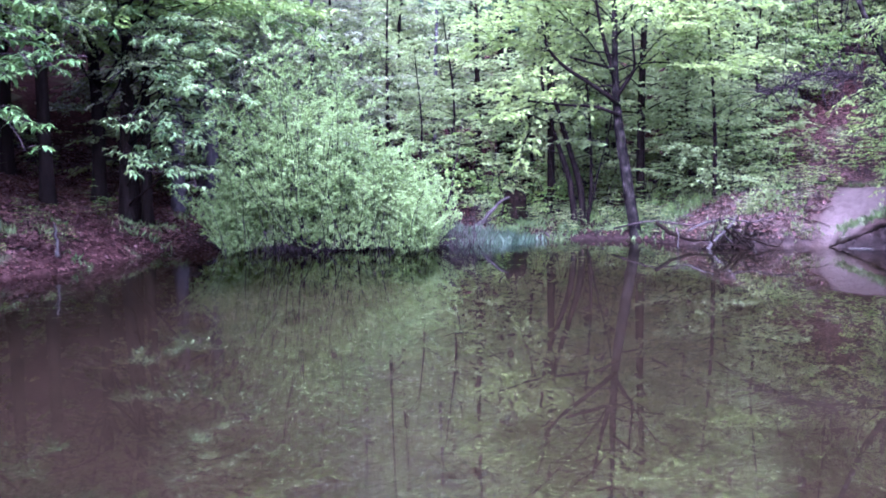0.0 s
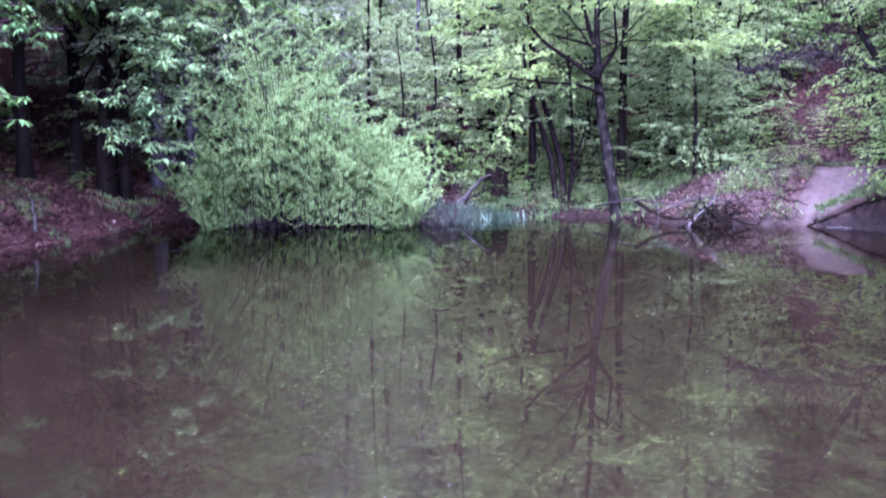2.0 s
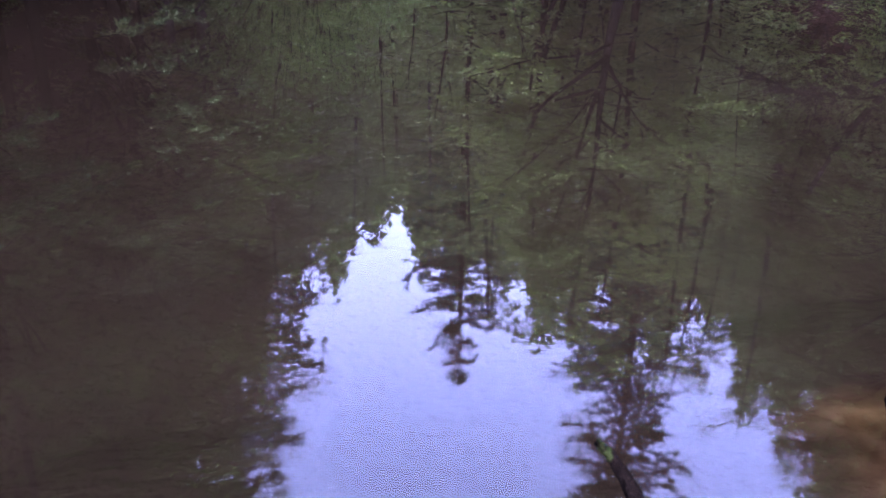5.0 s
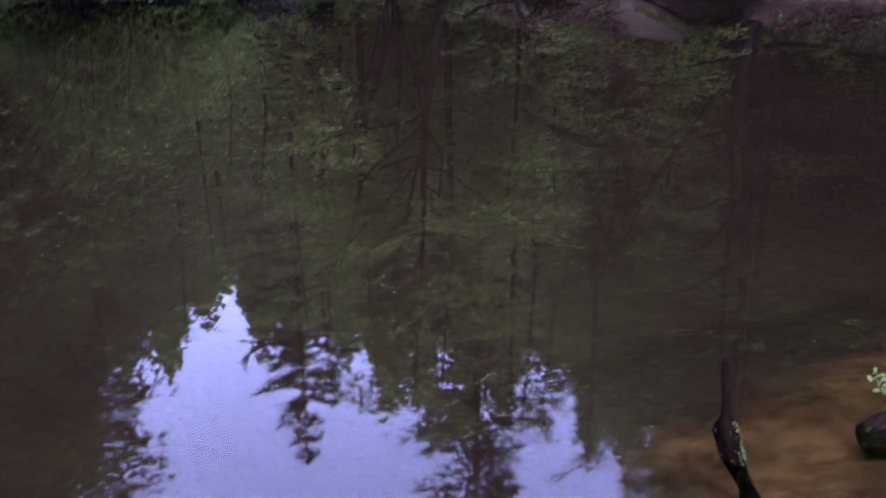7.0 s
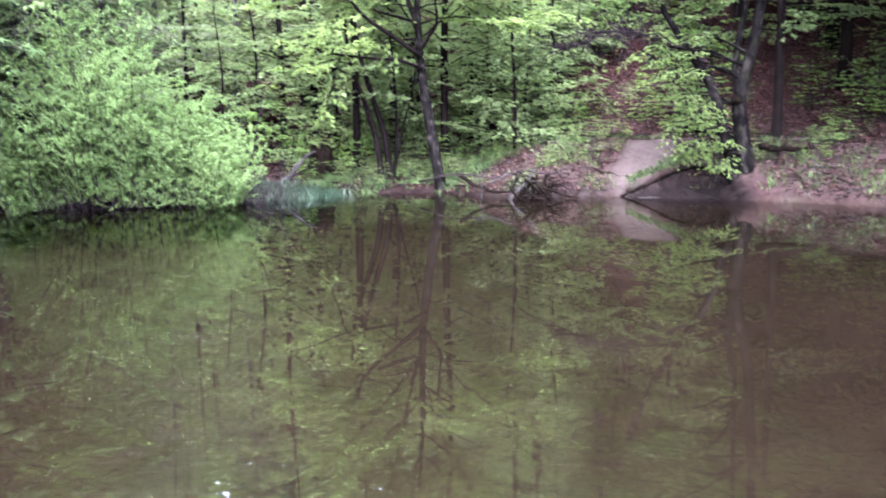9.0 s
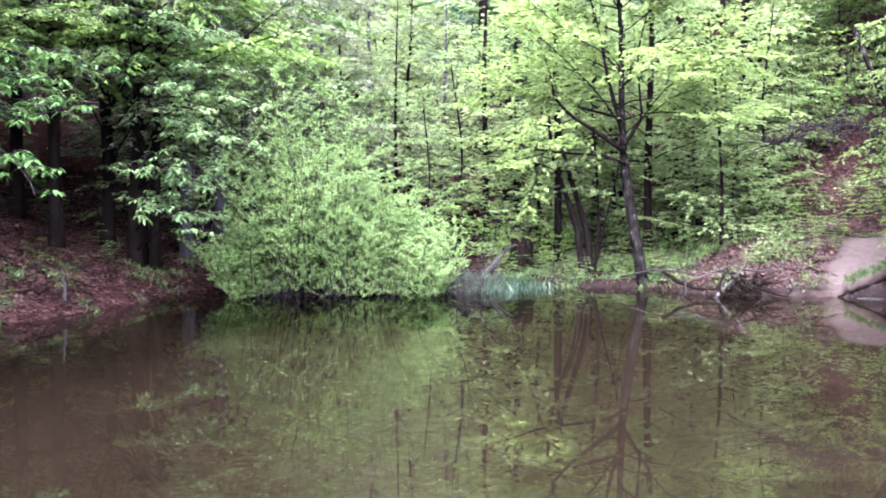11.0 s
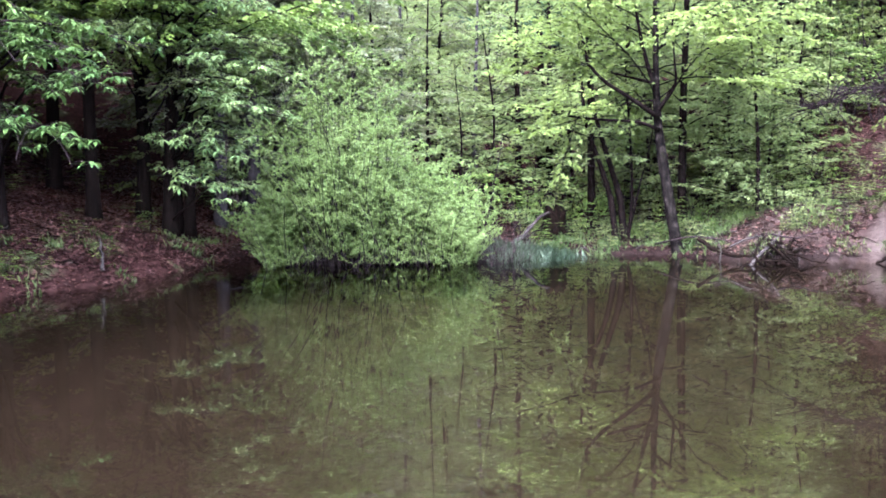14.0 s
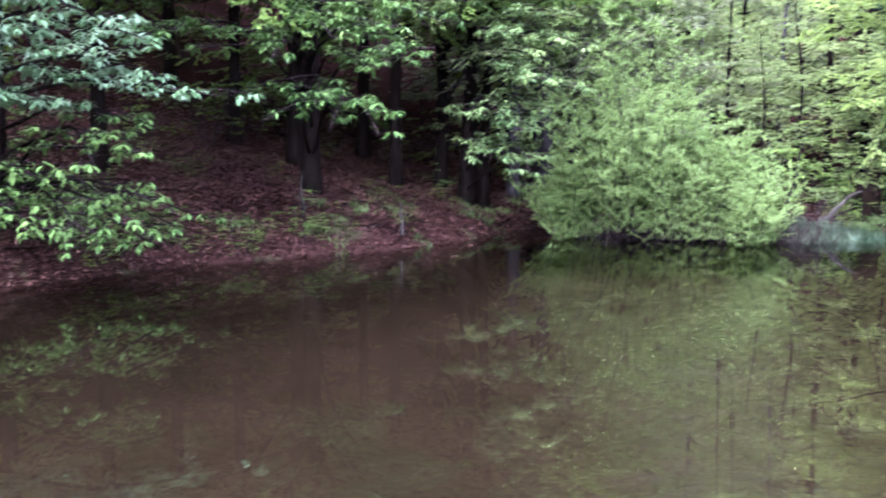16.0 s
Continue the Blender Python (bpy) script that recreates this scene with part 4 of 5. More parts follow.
# ---- chestnuts along the hillside shore ----
def chestnut(at, label, trunk, radius, tips, leaf=0.16, name="chestnut_tree", mat=CHESTNUT, seed=1, per_limb=26, reach=0.22, bark=BARK, second=None, layered=False, burl=None):
    """A tree with branches reaching out to given tips, fans of long leaves along them. Points are in the world, trunk in its own metres."""
    rng = np.random.default_rng(seed)
    fol = Foliage(seed + 1)
    root = thing(name, at, label, "tree")
    axis = smooth_line(trunk, 18)
    bole = part("trunk", tubes("trunk", [(axis, np.interp(np.linspace(0, 1, 18), [0, 0.08, 1], [radius * 1.35, radius, radius * 0.35]))], bark, 12), root)
    if burl:
        part("burl", lump("burl", burl, (0.11, 0.1, 0.09), BLACKWOOD, seed), bole, "dark knotty burl")
    for pts, r in (second or ()):
        line = smooth_line(pts, 14)
        part("trunk", tubes("trunk", [(line, np.interp(np.linspace(0, 1, 14), [0, 0.08, 1], [r * 1.3, r, r * 0.4]))], bark, 10), root)
    lines = []
    o = np.asarray(at)
    for tip in tips:
        tip = np.asarray(tip[:3], float) - o
        h = max(0.3, tip[2] - 0.15 * np.hypot(tip[0], tip[1]) + rng.uniform(-0.1, 0.4))
        k = np.argmin(np.abs(axis[:, 2] - h))
        p = axis[k]
        mid = (p + tip) / 2 + np.array([rng.normal(0, 0.15), rng.normal(0, 0.15), 0.12 * np.linalg.norm(tip - p)])
        ln = smooth_line([p, mid, tip], 10)
        ln = ln + rng.normal(0, 0.02, ln.shape)
        part("limb", tubes("limb", [(ln, np.linspace(0.028, 0.006, 10))], bark, 6), root)
        if layered:
            fol.spray(ln[4:], reach=0.42, gap=0.065, leaf=leaf, leaves_per=7)
        else:
            fol.whorls(ln[5:], per_limb, leaf, reach)
        for _ in range(2):
            j = rng.integers(4, 8)
            d = unit(ln[j + 1] - ln[j])
            sub = limb(rng, ln[j], d + rng.normal(0, 0.5, 3) * [1, 1, 0.08], 0.3 * np.linalg.norm(tip - p), sag=0.3, n=5)
            lines.append((sub, np.linspace(0.012, 0.005, 5)))
            if layered:
                fol.spray(sub, reach=0.36, gap=0.065, leaf=leaf, leaves_per=7, skip=0.1)
            else:
                fol.whorls(sub, per_limb // 2, leaf, reach)
    tagged(part("branchwood", tubes("branchwood", lines, TWIG, 5), root), kind="stuff")
    crown, twigs = fol.meshes(mat, 0.17, "long")
    part("crown", crown, root)
    tagged(part("twigwood", twigs, root), kind="stuff")
    return root


def tips_between(seed, n, lo, hi):
    rng = np.random.default_rng(seed)
    return [tuple(rng.uniform(lo, hi)) for _ in range(n)]


# the pair of dark stems by the willow
chestnut((-5.6, 17.9, gz(-5.6, 17.9)), "chestnut with two dark stems and pale drooping leaves beside the willow",
         [(0, 0, -0.2), (0.05, 0, 1.5), (0.12, 0, 3.2), (0.2, 0.1, 6.0), (0.1, 0.2, 9.5)], 0.15,
         [(-2.82, 14.9, 2.42), (-3.31, 14.7, 2.6), (-3.5, 14.6, 2.1), (-3.95, 14.4, 2.05), (-3.4, 14.6, 1.85), (-2.9, 14.9, 3.2), (-3.45, 14.6, 3.0), (-4.1, 14.5, 1.4), (-3.45, 14.6, 1.38),
          (-3.7, 14.6, 2.8), (-4.0, 14.5, 3.3), (-4.7, 14.3, 3.75), (-3.5, 14.7, 4.1), (-3.3, 14.7, 3.65)]
         + tips_between(3, 3, (-5.0, 13.8, 3.8), (-3.4, 15.0, 5.0)), seed=201, per_limb=12, leaf=0.17, mat=PALE_LIT_CHESTNUT,
         second=[([(0.28, 0.35, -0.2), (0.3, 0.35, 1.5), (0.36, 0.4, 3.5), (0.5, 0.6, 7)], 0.11)])
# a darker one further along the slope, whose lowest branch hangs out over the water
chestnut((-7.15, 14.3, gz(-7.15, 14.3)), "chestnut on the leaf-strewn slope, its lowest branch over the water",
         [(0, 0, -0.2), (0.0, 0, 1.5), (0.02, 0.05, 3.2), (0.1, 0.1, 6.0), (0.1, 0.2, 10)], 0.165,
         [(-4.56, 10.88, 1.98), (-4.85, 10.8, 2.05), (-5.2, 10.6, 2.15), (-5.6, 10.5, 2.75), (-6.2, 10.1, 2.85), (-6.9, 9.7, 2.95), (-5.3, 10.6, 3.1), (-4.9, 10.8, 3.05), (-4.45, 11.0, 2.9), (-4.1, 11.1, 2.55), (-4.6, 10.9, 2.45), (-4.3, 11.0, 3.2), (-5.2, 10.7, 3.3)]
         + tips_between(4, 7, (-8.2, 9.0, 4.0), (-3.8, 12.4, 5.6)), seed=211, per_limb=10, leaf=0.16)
# beeches behind them, whose fine layered sprays hang out over the chestnuts
chestnut((-6.35, 18.6, gz(-6.35, 18.6)), "beech with fine drooping layers of light green leaves",
         [(0, 0, -0.2), (0.05, 0, 1.5), (0.0, 0, 3.2), (0.1, 0.1, 6.0), (0.1, 0.2, 10.5)], 0.14,
         tips_between(3, 34, (-6.6, 13.6, 3.0), (-2.9, 16.6, 6.8)) + tips_between(6, 18, (-7.0, 15.0, 6.0), (-4.2, 18.5, 10.0)), leaf=0.075, name="beech_tree", mat=BEECH, seed=205, layered=True)
# Beech again, its leaf colour darkened for the slope's shade.
chestnut((-8.3, 15.9, gz(-8.3, 15.9)), "beech on the slope with fine drooping layers of leaves",
         [(0, 0, -0.2), (0.05, 0, 1.5), (0.0, 0, 3.2), (0.1, 0.1, 6.0), (0.1, 0.2, 11)], 0.15,
         tips_between(4, 40, (-8.6, 10.6, 3.6), (-4.4, 14.4, 7.2)) + tips_between(7, 14, (-9.5, 11.5, 7.0), (-6.0, 15.5, 11.0)), leaf=0.075, name="beech_tree", mat=SHADED_LEAF, seed=215, layered=True)
# the near one at the water's edge
# Its thirty random high limbs are added overhead to shade the slope.
chestnut((-8.6, 8.9, gz(-8.6, 8.9)), "chestnut at the water's edge with bright low leaves over the pond",
         [(0, 0, -0.2), (0.1, 0, 1.2), (0.15, 0.0, 2.6), (0.2, 0.1, 5.0), (0.1, 0.2, 9)], 0.12,
         [(-7.05, 7.85, 0.58), (-6.65, 8.1, 0.42), (-6.1, 8.5, 0.45), (-5.95, 9.3, 0.66), (-6.2, 9.1, 0.6), (-6.8, 8.0, 0.75), (-7.2, 7.7, 0.75), (-6.55, 8.25, 0.95), (-7.0, 7.85, 1.25), (-6.3, 8.4, 1.45), (-6.65, 8.15, 1.55), (-6.1, 8.6, 1.66)] + tips_between(5, 30, (-9.2, 8.4, 3.3), (-5.2, 12.4, 5.6)),
         leaf=0.14, seed=221, per_limb=9)
chestnut((-8.3, 7.2, gz(-8.3, 7.2)), "broad-leaved branchy tree overhanging the near shore, pale upturned leaves",
         [(0, 0, -0.2), (0.1, 0.1, 1.2), (0.2, 0.3, 2.4), (0.3, 0.6, 4.5)], 0.09,
         [(-6.98, 7.84, 2.6), (-7.14, 7.7, 2.25), (-6.5, 8.25, 2.15), (-5.77, 8.77, 2.05), (-5.96, 8.64, 2.2), (-6.1, 8.55, 2.65), (-6.5, 8.26, 2.8), (-6.85, 7.97, 1.9), (-7.07, 7.76, 1.92), (-7.3, 7.4, 2.4), (-6.9, 7.6, 3.0)],
         leaf=0.15, name="broadleaf_tree", mat=PALE_UNDERSIDE, seed=231, per_limb=13)


# ---- the twin-stemmed tree above the undercut bank ----
RIGHT = (8.85, 15.25, gz(8.85, 15.25))
chestnut(RIGHT, "two-stemmed mossy tree on the far bank with low leafy shoots",
         [(-0.03, -0.1, -0.6), (-0.05, -0.1, 0.1), (-0.12, -0.08, 0.52), (-0.17, -0.05, 1.06), (-0.12, -0.08, 1.45), (-0.04, -0.12, 1.8), (0.03, -0.16, 2.2), (0.11, -0.2, 2.85), (0.3, -0.1, 5.0), (0.4, 0.1, 8), (0.3, 0.2, 12.5)], 0.15,
         [(7.29, 14.9, 1.33), (7.47, 14.85, 0.95), (7.64, 14.8, 0.66), (7.89, 14.7, 0.52), (8.09, 14.6, 0.57), (7.79, 14.7, 1.19), (8.0, 14.7, 1.4), (7.45, 15.0, 1.67), (7.6, 14.8, 0.8), (7.95, 14.7, 0.85), (7.3, 15.0, 1.1), (7.7, 14.8, 1.5),
          (7.11, 15.1, 2.14), (6.77, 15.2, 1.96), (7.27, 15.0, 2.42), (6.67, 15.3, 2.44), (6.9, 15.1, 2.3)]
         + tips_between(31, 4, (6.6, 14.4, 2.7), (8.2, 15.6, 3.6)) + tips_between(32, 11, (6.2, 13.6, 3.4), (8.6, 15.4, 5.8)) + tips_between(33, 26, (6.7, 13.8, 5.8), (10.2, 16.4, 12.0)),
         leaf=0.085, name="maple_tree", mat=SPRING, seed=241, layered=True, bark=LICHEN_BARK, burl=(-0.26, -0.12, 1.12),
         second=[([(-0.2, -0.08, -0.65), (-0.34, -0.12, 0.1), (-0.49, -0.1, 0.63), (-0.6, -0.04, 1.11), (-0.72, 0.02, 1.45), (-0.95, 0.14, 1.84), (-1.13, 0.23, 2.14), (-1.29, 0.31, 2.43), (-1.5, 0.4, 2.85), (-1.9, 0.5, 3.9)], 0.10),
                 ([(-0.14, -0.05, 1.15), (-0.22, -0.02, 1.5), (-0.24, -0.02, 1.79), (-0.19, -0.04, 2.26), (-0.11, -0.09, 2.83), (0.0, 0.1, 4.5), (0.2, 0.2, 7.0)], 0.075)])


# ---- the clump of thin stems behind the far shore ----
def thin_clump(at, label, stems, seed):
    rng = np.random.default_rng(seed)
    fol = Foliage(seed + 1)
    root = thing("hazel_clump", at, label, "tree")
    for pts, r in stems:
        ln = smooth_line(pts, 12)
        part("stem", tubes("stem", [(ln, np.linspace(r, r * 0.35, 12))], BARK, 8), root)
        for k in range(9):
            a = rng.uniform(0, 6.28)
            sub = limb(rng, ln[rng.integers(5, 12)], (math.cos(a), math.sin(a), 0.2), rng.uniform(0.6, 1.4), sag=0.3, n=5)
            fol.lines.append((sub, np.linspace(0.01, 0.004, 5)))
            fol.spray(sub, reach=0.4, gap=0.1, leaf=0.12, leaves_per=6)
    crown, twigs = fol.meshes(BEECH, 0.3)
    part("crown", crown, root)
    tagged(part("twigwood", twigs, root), kind="stuff")
    return root


thin_clump((3.05, 19.4, gz(3.05, 19.4)), "clump of thin dark stems with light green sprays", [
    ([(0, 0, -0.2), (-0.1, 0, 0.8), (-0.35, 0, 1.6), (-0.6, 0.1, 2.4), (-0.7, 0.1, 3.4)], 0.075),
    ([(0.15, 0.1, -0.2), (0.12, 0.1, 0.7), (-0.1, 0.1, 1.5), (-0.4, 0.2, 2.6), (-0.5, 0.3, 3.8)], 0.085),
    ([(0.25, 0.2, -0.2), (0.35, 0.2, 0.8), (0.32, 0.2, 2.0), (0.2, 0.2, 3.6)], 0.045),
    ([(0.2, 0.0, -0.2), (0.45, 0.0, 1.0), (0.7, 0.0, 2.0), (0.8, 0.1, 2.8)], 0.025)], 251)


# ---- dead wood ----
def stump():
    root = thing("tree_stump", (1.85, 20.1, gz(1.85, 20.1)), "rotten black tree stump with a mossy rim", "stump")
    rng = np.random.default_rng(261)
    V, n, m = [], 16, 5
    for j, (h, r) in enumerate(((-0.25, 0.29), (0.1, 0.25), (0.35, 0.23), (0.52, 0.22), (0.50, 0.12), (0.30, 0.08))):
        for i in range(n):
            a = 6.283 * i / n
            q = r * (1 + 0.14 * math.sin(3 * a + 1) + rng.normal(0, 0.05))
            V.append((q * math.cos(a), q * math.sin(a), h + (0.12 * math.sin(2 * a) + rng.normal(0, 0.03) if j in (3, 4) else 0)))
    F = [(j * n + i, j * n + (i + 1) % n, (j + 1) * n + (i + 1) % n, (j + 1) * n + i) for j in range(m) for i in range(n)]
    part("body", raw_mesh("body", V, F, [4] * len(F), BLACKWOOD, True), root)
    roots = []
    for a in (0.3, 1.9, 3.3, 4.4, 5.4):
        roots.append((smooth_line([(0.18 * math.cos(a), 0.18 * math.sin(a), 0.2), (0.45 * math.cos(a), 0.45 * math.sin(a), 0.02), (0.8 * math.cos(a + 0.3), 0.8 * math.sin(a + 0.3), -0.1)], 8), np.linspace(0.07, 0.02, 8)))
    for ln in roots:
        part("root", tubes("root", [ln], BLACKWOOD, 7), root)


stump()


def dead_branch(name, pts, r, mat, label, category="branch", forks=3, seed=0, group=""):
    """A fallen branch with snapped side twigs; points in the world."""
    rng = np.random.default_rng(seed)
    o = np.asarray(pts[0], float)
    ln = smooth_line(np.asarray(pts, float) - o, 12)
    ln[1:-1] += rng.normal(0, 0.25 * r, (10, 3))
    root = thing(name, tuple(o), label, category, group)
    part("stem", tubes("stem", [(ln, r * (1 - 0.65 * np.linspace(0, 1, 12)) * (1 + rng.normal(0, 0.07, 12)))], mat, 8), root)
    for k in range(forks):
        j = rng.integers(3, 11)
        d = unit(ln[j] - ln[j - 1])
        sub = limb(rng, ln[j], d + rng.normal(0, 0.6, 3), rng.uniform(0.15, 0.5), n=5, wobble=0.12)
        part("twig", tubes("twig", [(sub, np.linspace(r * 0.4, r * 0.12, 5))], mat, 5), root)
    return root


dead_branch("fallen_log", [(0.85, 18.9, 0.12), (1.15, 19.2, 0.35), (1.5, 19.6, 0.68), (1.75, 19.9, 0.78)], 0.055, DEADWOOD, "bleached fallen log leaning on the stump", "log", 2, 271)
dead_branch("fallen_log", [(-0.3, 17.6, 0.1), (0.3, 18.2, 0.3), (0.8, 18.8, 0.22), (1.3, 19.0, 0.35)], 0.03, TWIG, "dark fallen branch beside the reeds", "log", 4, 272)
PILE = [([(4.0, 16.55, 0.42), (4.3, 16.4, 0.22), (4.6, 16.3, 0.12), (5.0, 16.2, 0.14)], 0.035, BLACKWOOD), ([(4.75, 16.0, -0.02), (4.95, 16.05, 0.2), (5.15, 16.1, 0.36), (5.3, 16.15, 0.55)], 0.03, DEADWOOD),
        ([(5.0, 16.0, -0.03), (4.85, 16.0, 0.12), (4.9, 16.1, 0.3), (5.05, 16.2, 0.45)], 0.028, BLACKWOOD), ([(5.05, 16.05, 0.36), (5.25, 16.0, 0.18), (5.42, 15.95, 0.02), (5.5, 15.9, -0.05)], 0.028, BLACKWOOD),
        ([(5.35, 16.05, 0.2), (5.6, 16.0, 0.12), (5.85, 15.9, 0.04), (6.0, 15.85, 0.03)], 0.022, BLACKWOOD), ([(5.2, 16.3, 0.5), (5.6, 16.4, 0.42), (6.0, 16.4, 0.5), (6.5, 16.5, 0.52)], 0.02, TWIG),
        ([(4.6, 16.05, -0.03), (4.8, 16.0, 0.04), (5.15, 15.95, 0.06), (5.5, 15.9, 0.03)], 0.022, BLACKWOOD), ([(4.5, 16.3, 0.28), (4.8, 16.3, 0.42), (5.0, 16.35, 0.46), (5.2, 16.4, 0.4)], 0.018, DEADWOOD),
        # Added in place of a thin pale line along the hollow's waterline.
        ([(7.05, 15.72, 0.0), (7.4, 15.5, 0.01), (7.75, 15.3, 0.0), (8.05, 15.12, 0.01)], 0.012, DEADWOOD),
        ([(4.3, 16.2, -0.02), (4.32, 16.2, 0.2), (4.3, 16.25, 0.34), (4.25, 16.3, 0.4)], 0.014, DEADWOOD), ([(3.5, 17.7, 0.25), (4.1, 17.1, 0.42), (4.7, 16.7, 0.35), (5.4, 16.6, 0.5)], 0.02, TWIG)]
RP = np.random.default_rng(277)
for k in range(11):
    # short black branches thrown together at the waterline
    a, b = RP.uniform(0, 6.28), RP.uniform(0.35, 0.8)
    x, y = 5.3 + RP.normal(0, 0.22), 16.3 + RP.normal(0, 0.1)
    PILE.append(([(x - 0.4 * b * math.cos(a), y - 0.2 * b * math.sin(a), 0.02), (x, y, RP.uniform(0.12, 0.3)), (x + 0.3 * b * math.cos(a), y + 0.2 * b * math.sin(a), RP.uniform(0.15, 0.4)), (x + 0.6 * b * math.cos(a), y + 0.3 * b * math.sin(a), RP.uniform(0.05, 0.4))], RP.uniform(0.02, 0.038), BLACKWOOD if k % 5 else TWIG))
for k, (pts, r, mat) in enumerate(PILE):
    dead_branch("dead_branch", pts, r, mat, "bare dead branch in the pile at the water's edge", "branch", 3, 280 + k, "branch pile")
dead_branch("fallen_log", [(9.0, 15.0, 0.88), (9.3, 14.95, 0.86), (9.6, 14.9, 0.84), (9.9, 14.8, 0.84)], 0.07, BLACKWOOD, "short dark log lying on the bank's edge", "log", 1, 295)
dead_branch("fallen_log", [(10.9, 12.9, 0.4), (11.1, 13.0, 0.62), (11.3, 13.2, 0.75), (11.6, 13.5, 0.95)], 0.06, BLACKWOOD, "dark leaning log on the bank", "log", 2, 296)
dead_branch("snag", [(-5.32, 13.72, 0.12), (-5.31, 13.74, 0.35), (-5.33, 13.75, 0.52), (-5.35, 13.76, 0.66)], 0.035, DEADWOOD, "short pale dead stick standing in the leaf litter", "stick", 0, 297)
dead_branch("snag", [(-6.6, 12.9, 0.2), (-6.58, 12.9, 0.6), (-6.62, 12.9, 0.9), (-6.6, 12.9, 1.15)], 0.025, DEADWOOD, "thin grey dead stem on the slope", "stick", 1, 298)


# ---- at the near shore: two snags, a half-sunk log with a sprig ----
def mossy_snag():
    rng = np.random.default_rng(301)
    root = thing("snag", (1.29, 2.0, 0), "broken black stump standing in shallow water, flecked with moss", "stump")
    n, m = 20, 34
    hs = np.concatenate([np.linspace(-0.2, 0.2, 24), np.linspace(0.21, 0.365, 10)])
    rs = np.interp(hs, [-0.2, -0.02, 0.03, 0.07, 0.12, 0.16, 0.195, 0.205, 0.25, 0.35, 0.365], [0.036, 0.025, 0.022, 0.026, 0.030, 0.029, 0.022, 0.013, 0.010, 0.008, 0.005])
    cx = np.interp(hs, [-0.2, 0.0, 0.1, 0.16, 0.35], [0.08, 0.0, -0.06, -0.085, -0.11])
    V = []
    hs = -0.1 + hs * 1.13
    for j in range(m):
        for i in range(n):
            a = 6.283 * i / n
            rough = 0.18 * math.sin(3 * a + 14 * hs[j]) + 0.12 * math.sin(7 * a - 31 * hs[j]) + 0.10 * math.sin(11 * a + 60 * hs[j]) + rng.normal(0, 0.04)
            V.append((cx[j] + rs[j] * (1 + rough) * math.cos(a), rs[j] * (1 + rough) * math.sin(a), hs[j]))
    F = [(j * n + i, j * n + (i + 1) % n, (j + 1) * n + (i + 1) % n, (j + 1) * n + i) for j in range(m - 1) for i in range(n)]
    F.append(tuple(range((m - 1) * n, m * n)))
    part("body", raw_mesh("body", V, [i for f in F for i in f], [len(f) for f in F], BLACKWOOD, True), root)
    k = 420
    a = rng.normal(-0.6, 0.8, k)
    h = rng.uniform(-0.03, 0.12, k) + 0.01 * np.sin(5 * a)
    r = np.interp(h, hs, rs) * 1.05
    pos = np.column_stack([np.interp(h, hs, cx) + r * np.cos(a), r * np.sin(a), h])
    out = np.column_stack([np.cos(a), np.sin(a), rng.uniform(-0.2, 0.8, k)])
    keep = np.sin(9 * a + 40 * h) + np.sin(63 * h) > 0.5
    me = leaf_mesh("moss", pos[keep], (out + rng.normal(0, 0.4, (k, 3)))[keep], rng.normal(0, 1, (k, 3))[keep], rng.uniform(0.004, 0.010, k)[keep], 0.4, GRASS)
    tagged(part("moss", me, root, "olive green moss flecks"), kind="stuff")


mossy_snag()
dead_branch("snag", [(0.6, 1.5, -0.2), (0.53, 1.68, -0.05), (0.47, 1.8, 0.03), (0.42, 1.86, 0.07)], 0.03, BLACKWOOD, "slanting black stick poking out of the water", "stick", 0, 311)


def sunk_log():
    root = thing("fallen_log", (1.95, 2.07, -0.03), "dark wet log end lying in the shallows", "log")
    ln = smooth_line([(-0.25, 0.02, -0.02), (0.0, 0.0, 0.03), (0.3, 0.0, 0.06), (0.8, 0.05, 0.1), (1.3, 0.1, 0.12)], 14)
    part("body", tubes("body", [(ln, np.interp(np.linspace(0, 1, 14), [0, 0.05, 0.2, 1], [0.045, 0.06, 0.064, 0.08]))], WET_LOG, 14), root)
    up = smooth_line([(0.28, 0.25, 0.0), (0.26, 0.26, 0.12), (0.3, 0.27, 0.22), (0.36, 0.28, 0.3)], 8)
    part("snapped_branch", tubes("snapped_branch", [(up, np.linspace(0.04, 0.025, 8))], BLACKWOOD, 8), root)
    rng = np.random.default_rng(321)
    fol = Foliage(322)
    sprig = thing("seedling", (1.87, 2.16, 0.04), "bright green leafy seedling growing from the wet log", "plant")
    for k in range(11):
        a = rng.uniform(0, 6.28)
        sub = limb(rng, (0, 0, 0), (math.cos(a), 0.6 * math.sin(a), 0.35), rng.uniform(0.03, 0.085), n=4)
        fol.lines.append((sub, np.linspace(0.002, 0.001, 4)))
        fol.tuft(sub[-1], 8, (0.014, 0.012, 0.006), 0.024, (0, 0, 0.2), 0.6)
    crown, twigs = fol.meshes(WILLOW, 0.36, "long")
    part("leaves", crown, sprig)
    part("stalks", twigs, sprig)


sunk_log()


# ---- low plants ----
def blades(name, xs, ys, height, mat, label, category, seed, width=0.035, lean=0.35):
    rng = np.random.default_rng(seed)
    n = len(xs)
    z = np.maximum(ground_z(xs, ys), -0.05)
    up = np.column_stack([rng.normal(0, lean, (n, 2)), np.ones(n)])
    me = leaf_mesh(name, np.column_stack([xs, ys, z - 0.01]), up, rng.normal(0, 1, (n, 3)), height * rng.uniform(0.5, 1.15, n), width, mat)
    return tagged(new(name, me), label, category, kind="stuff")


R = np.random.default_rng(331)
n = 11000
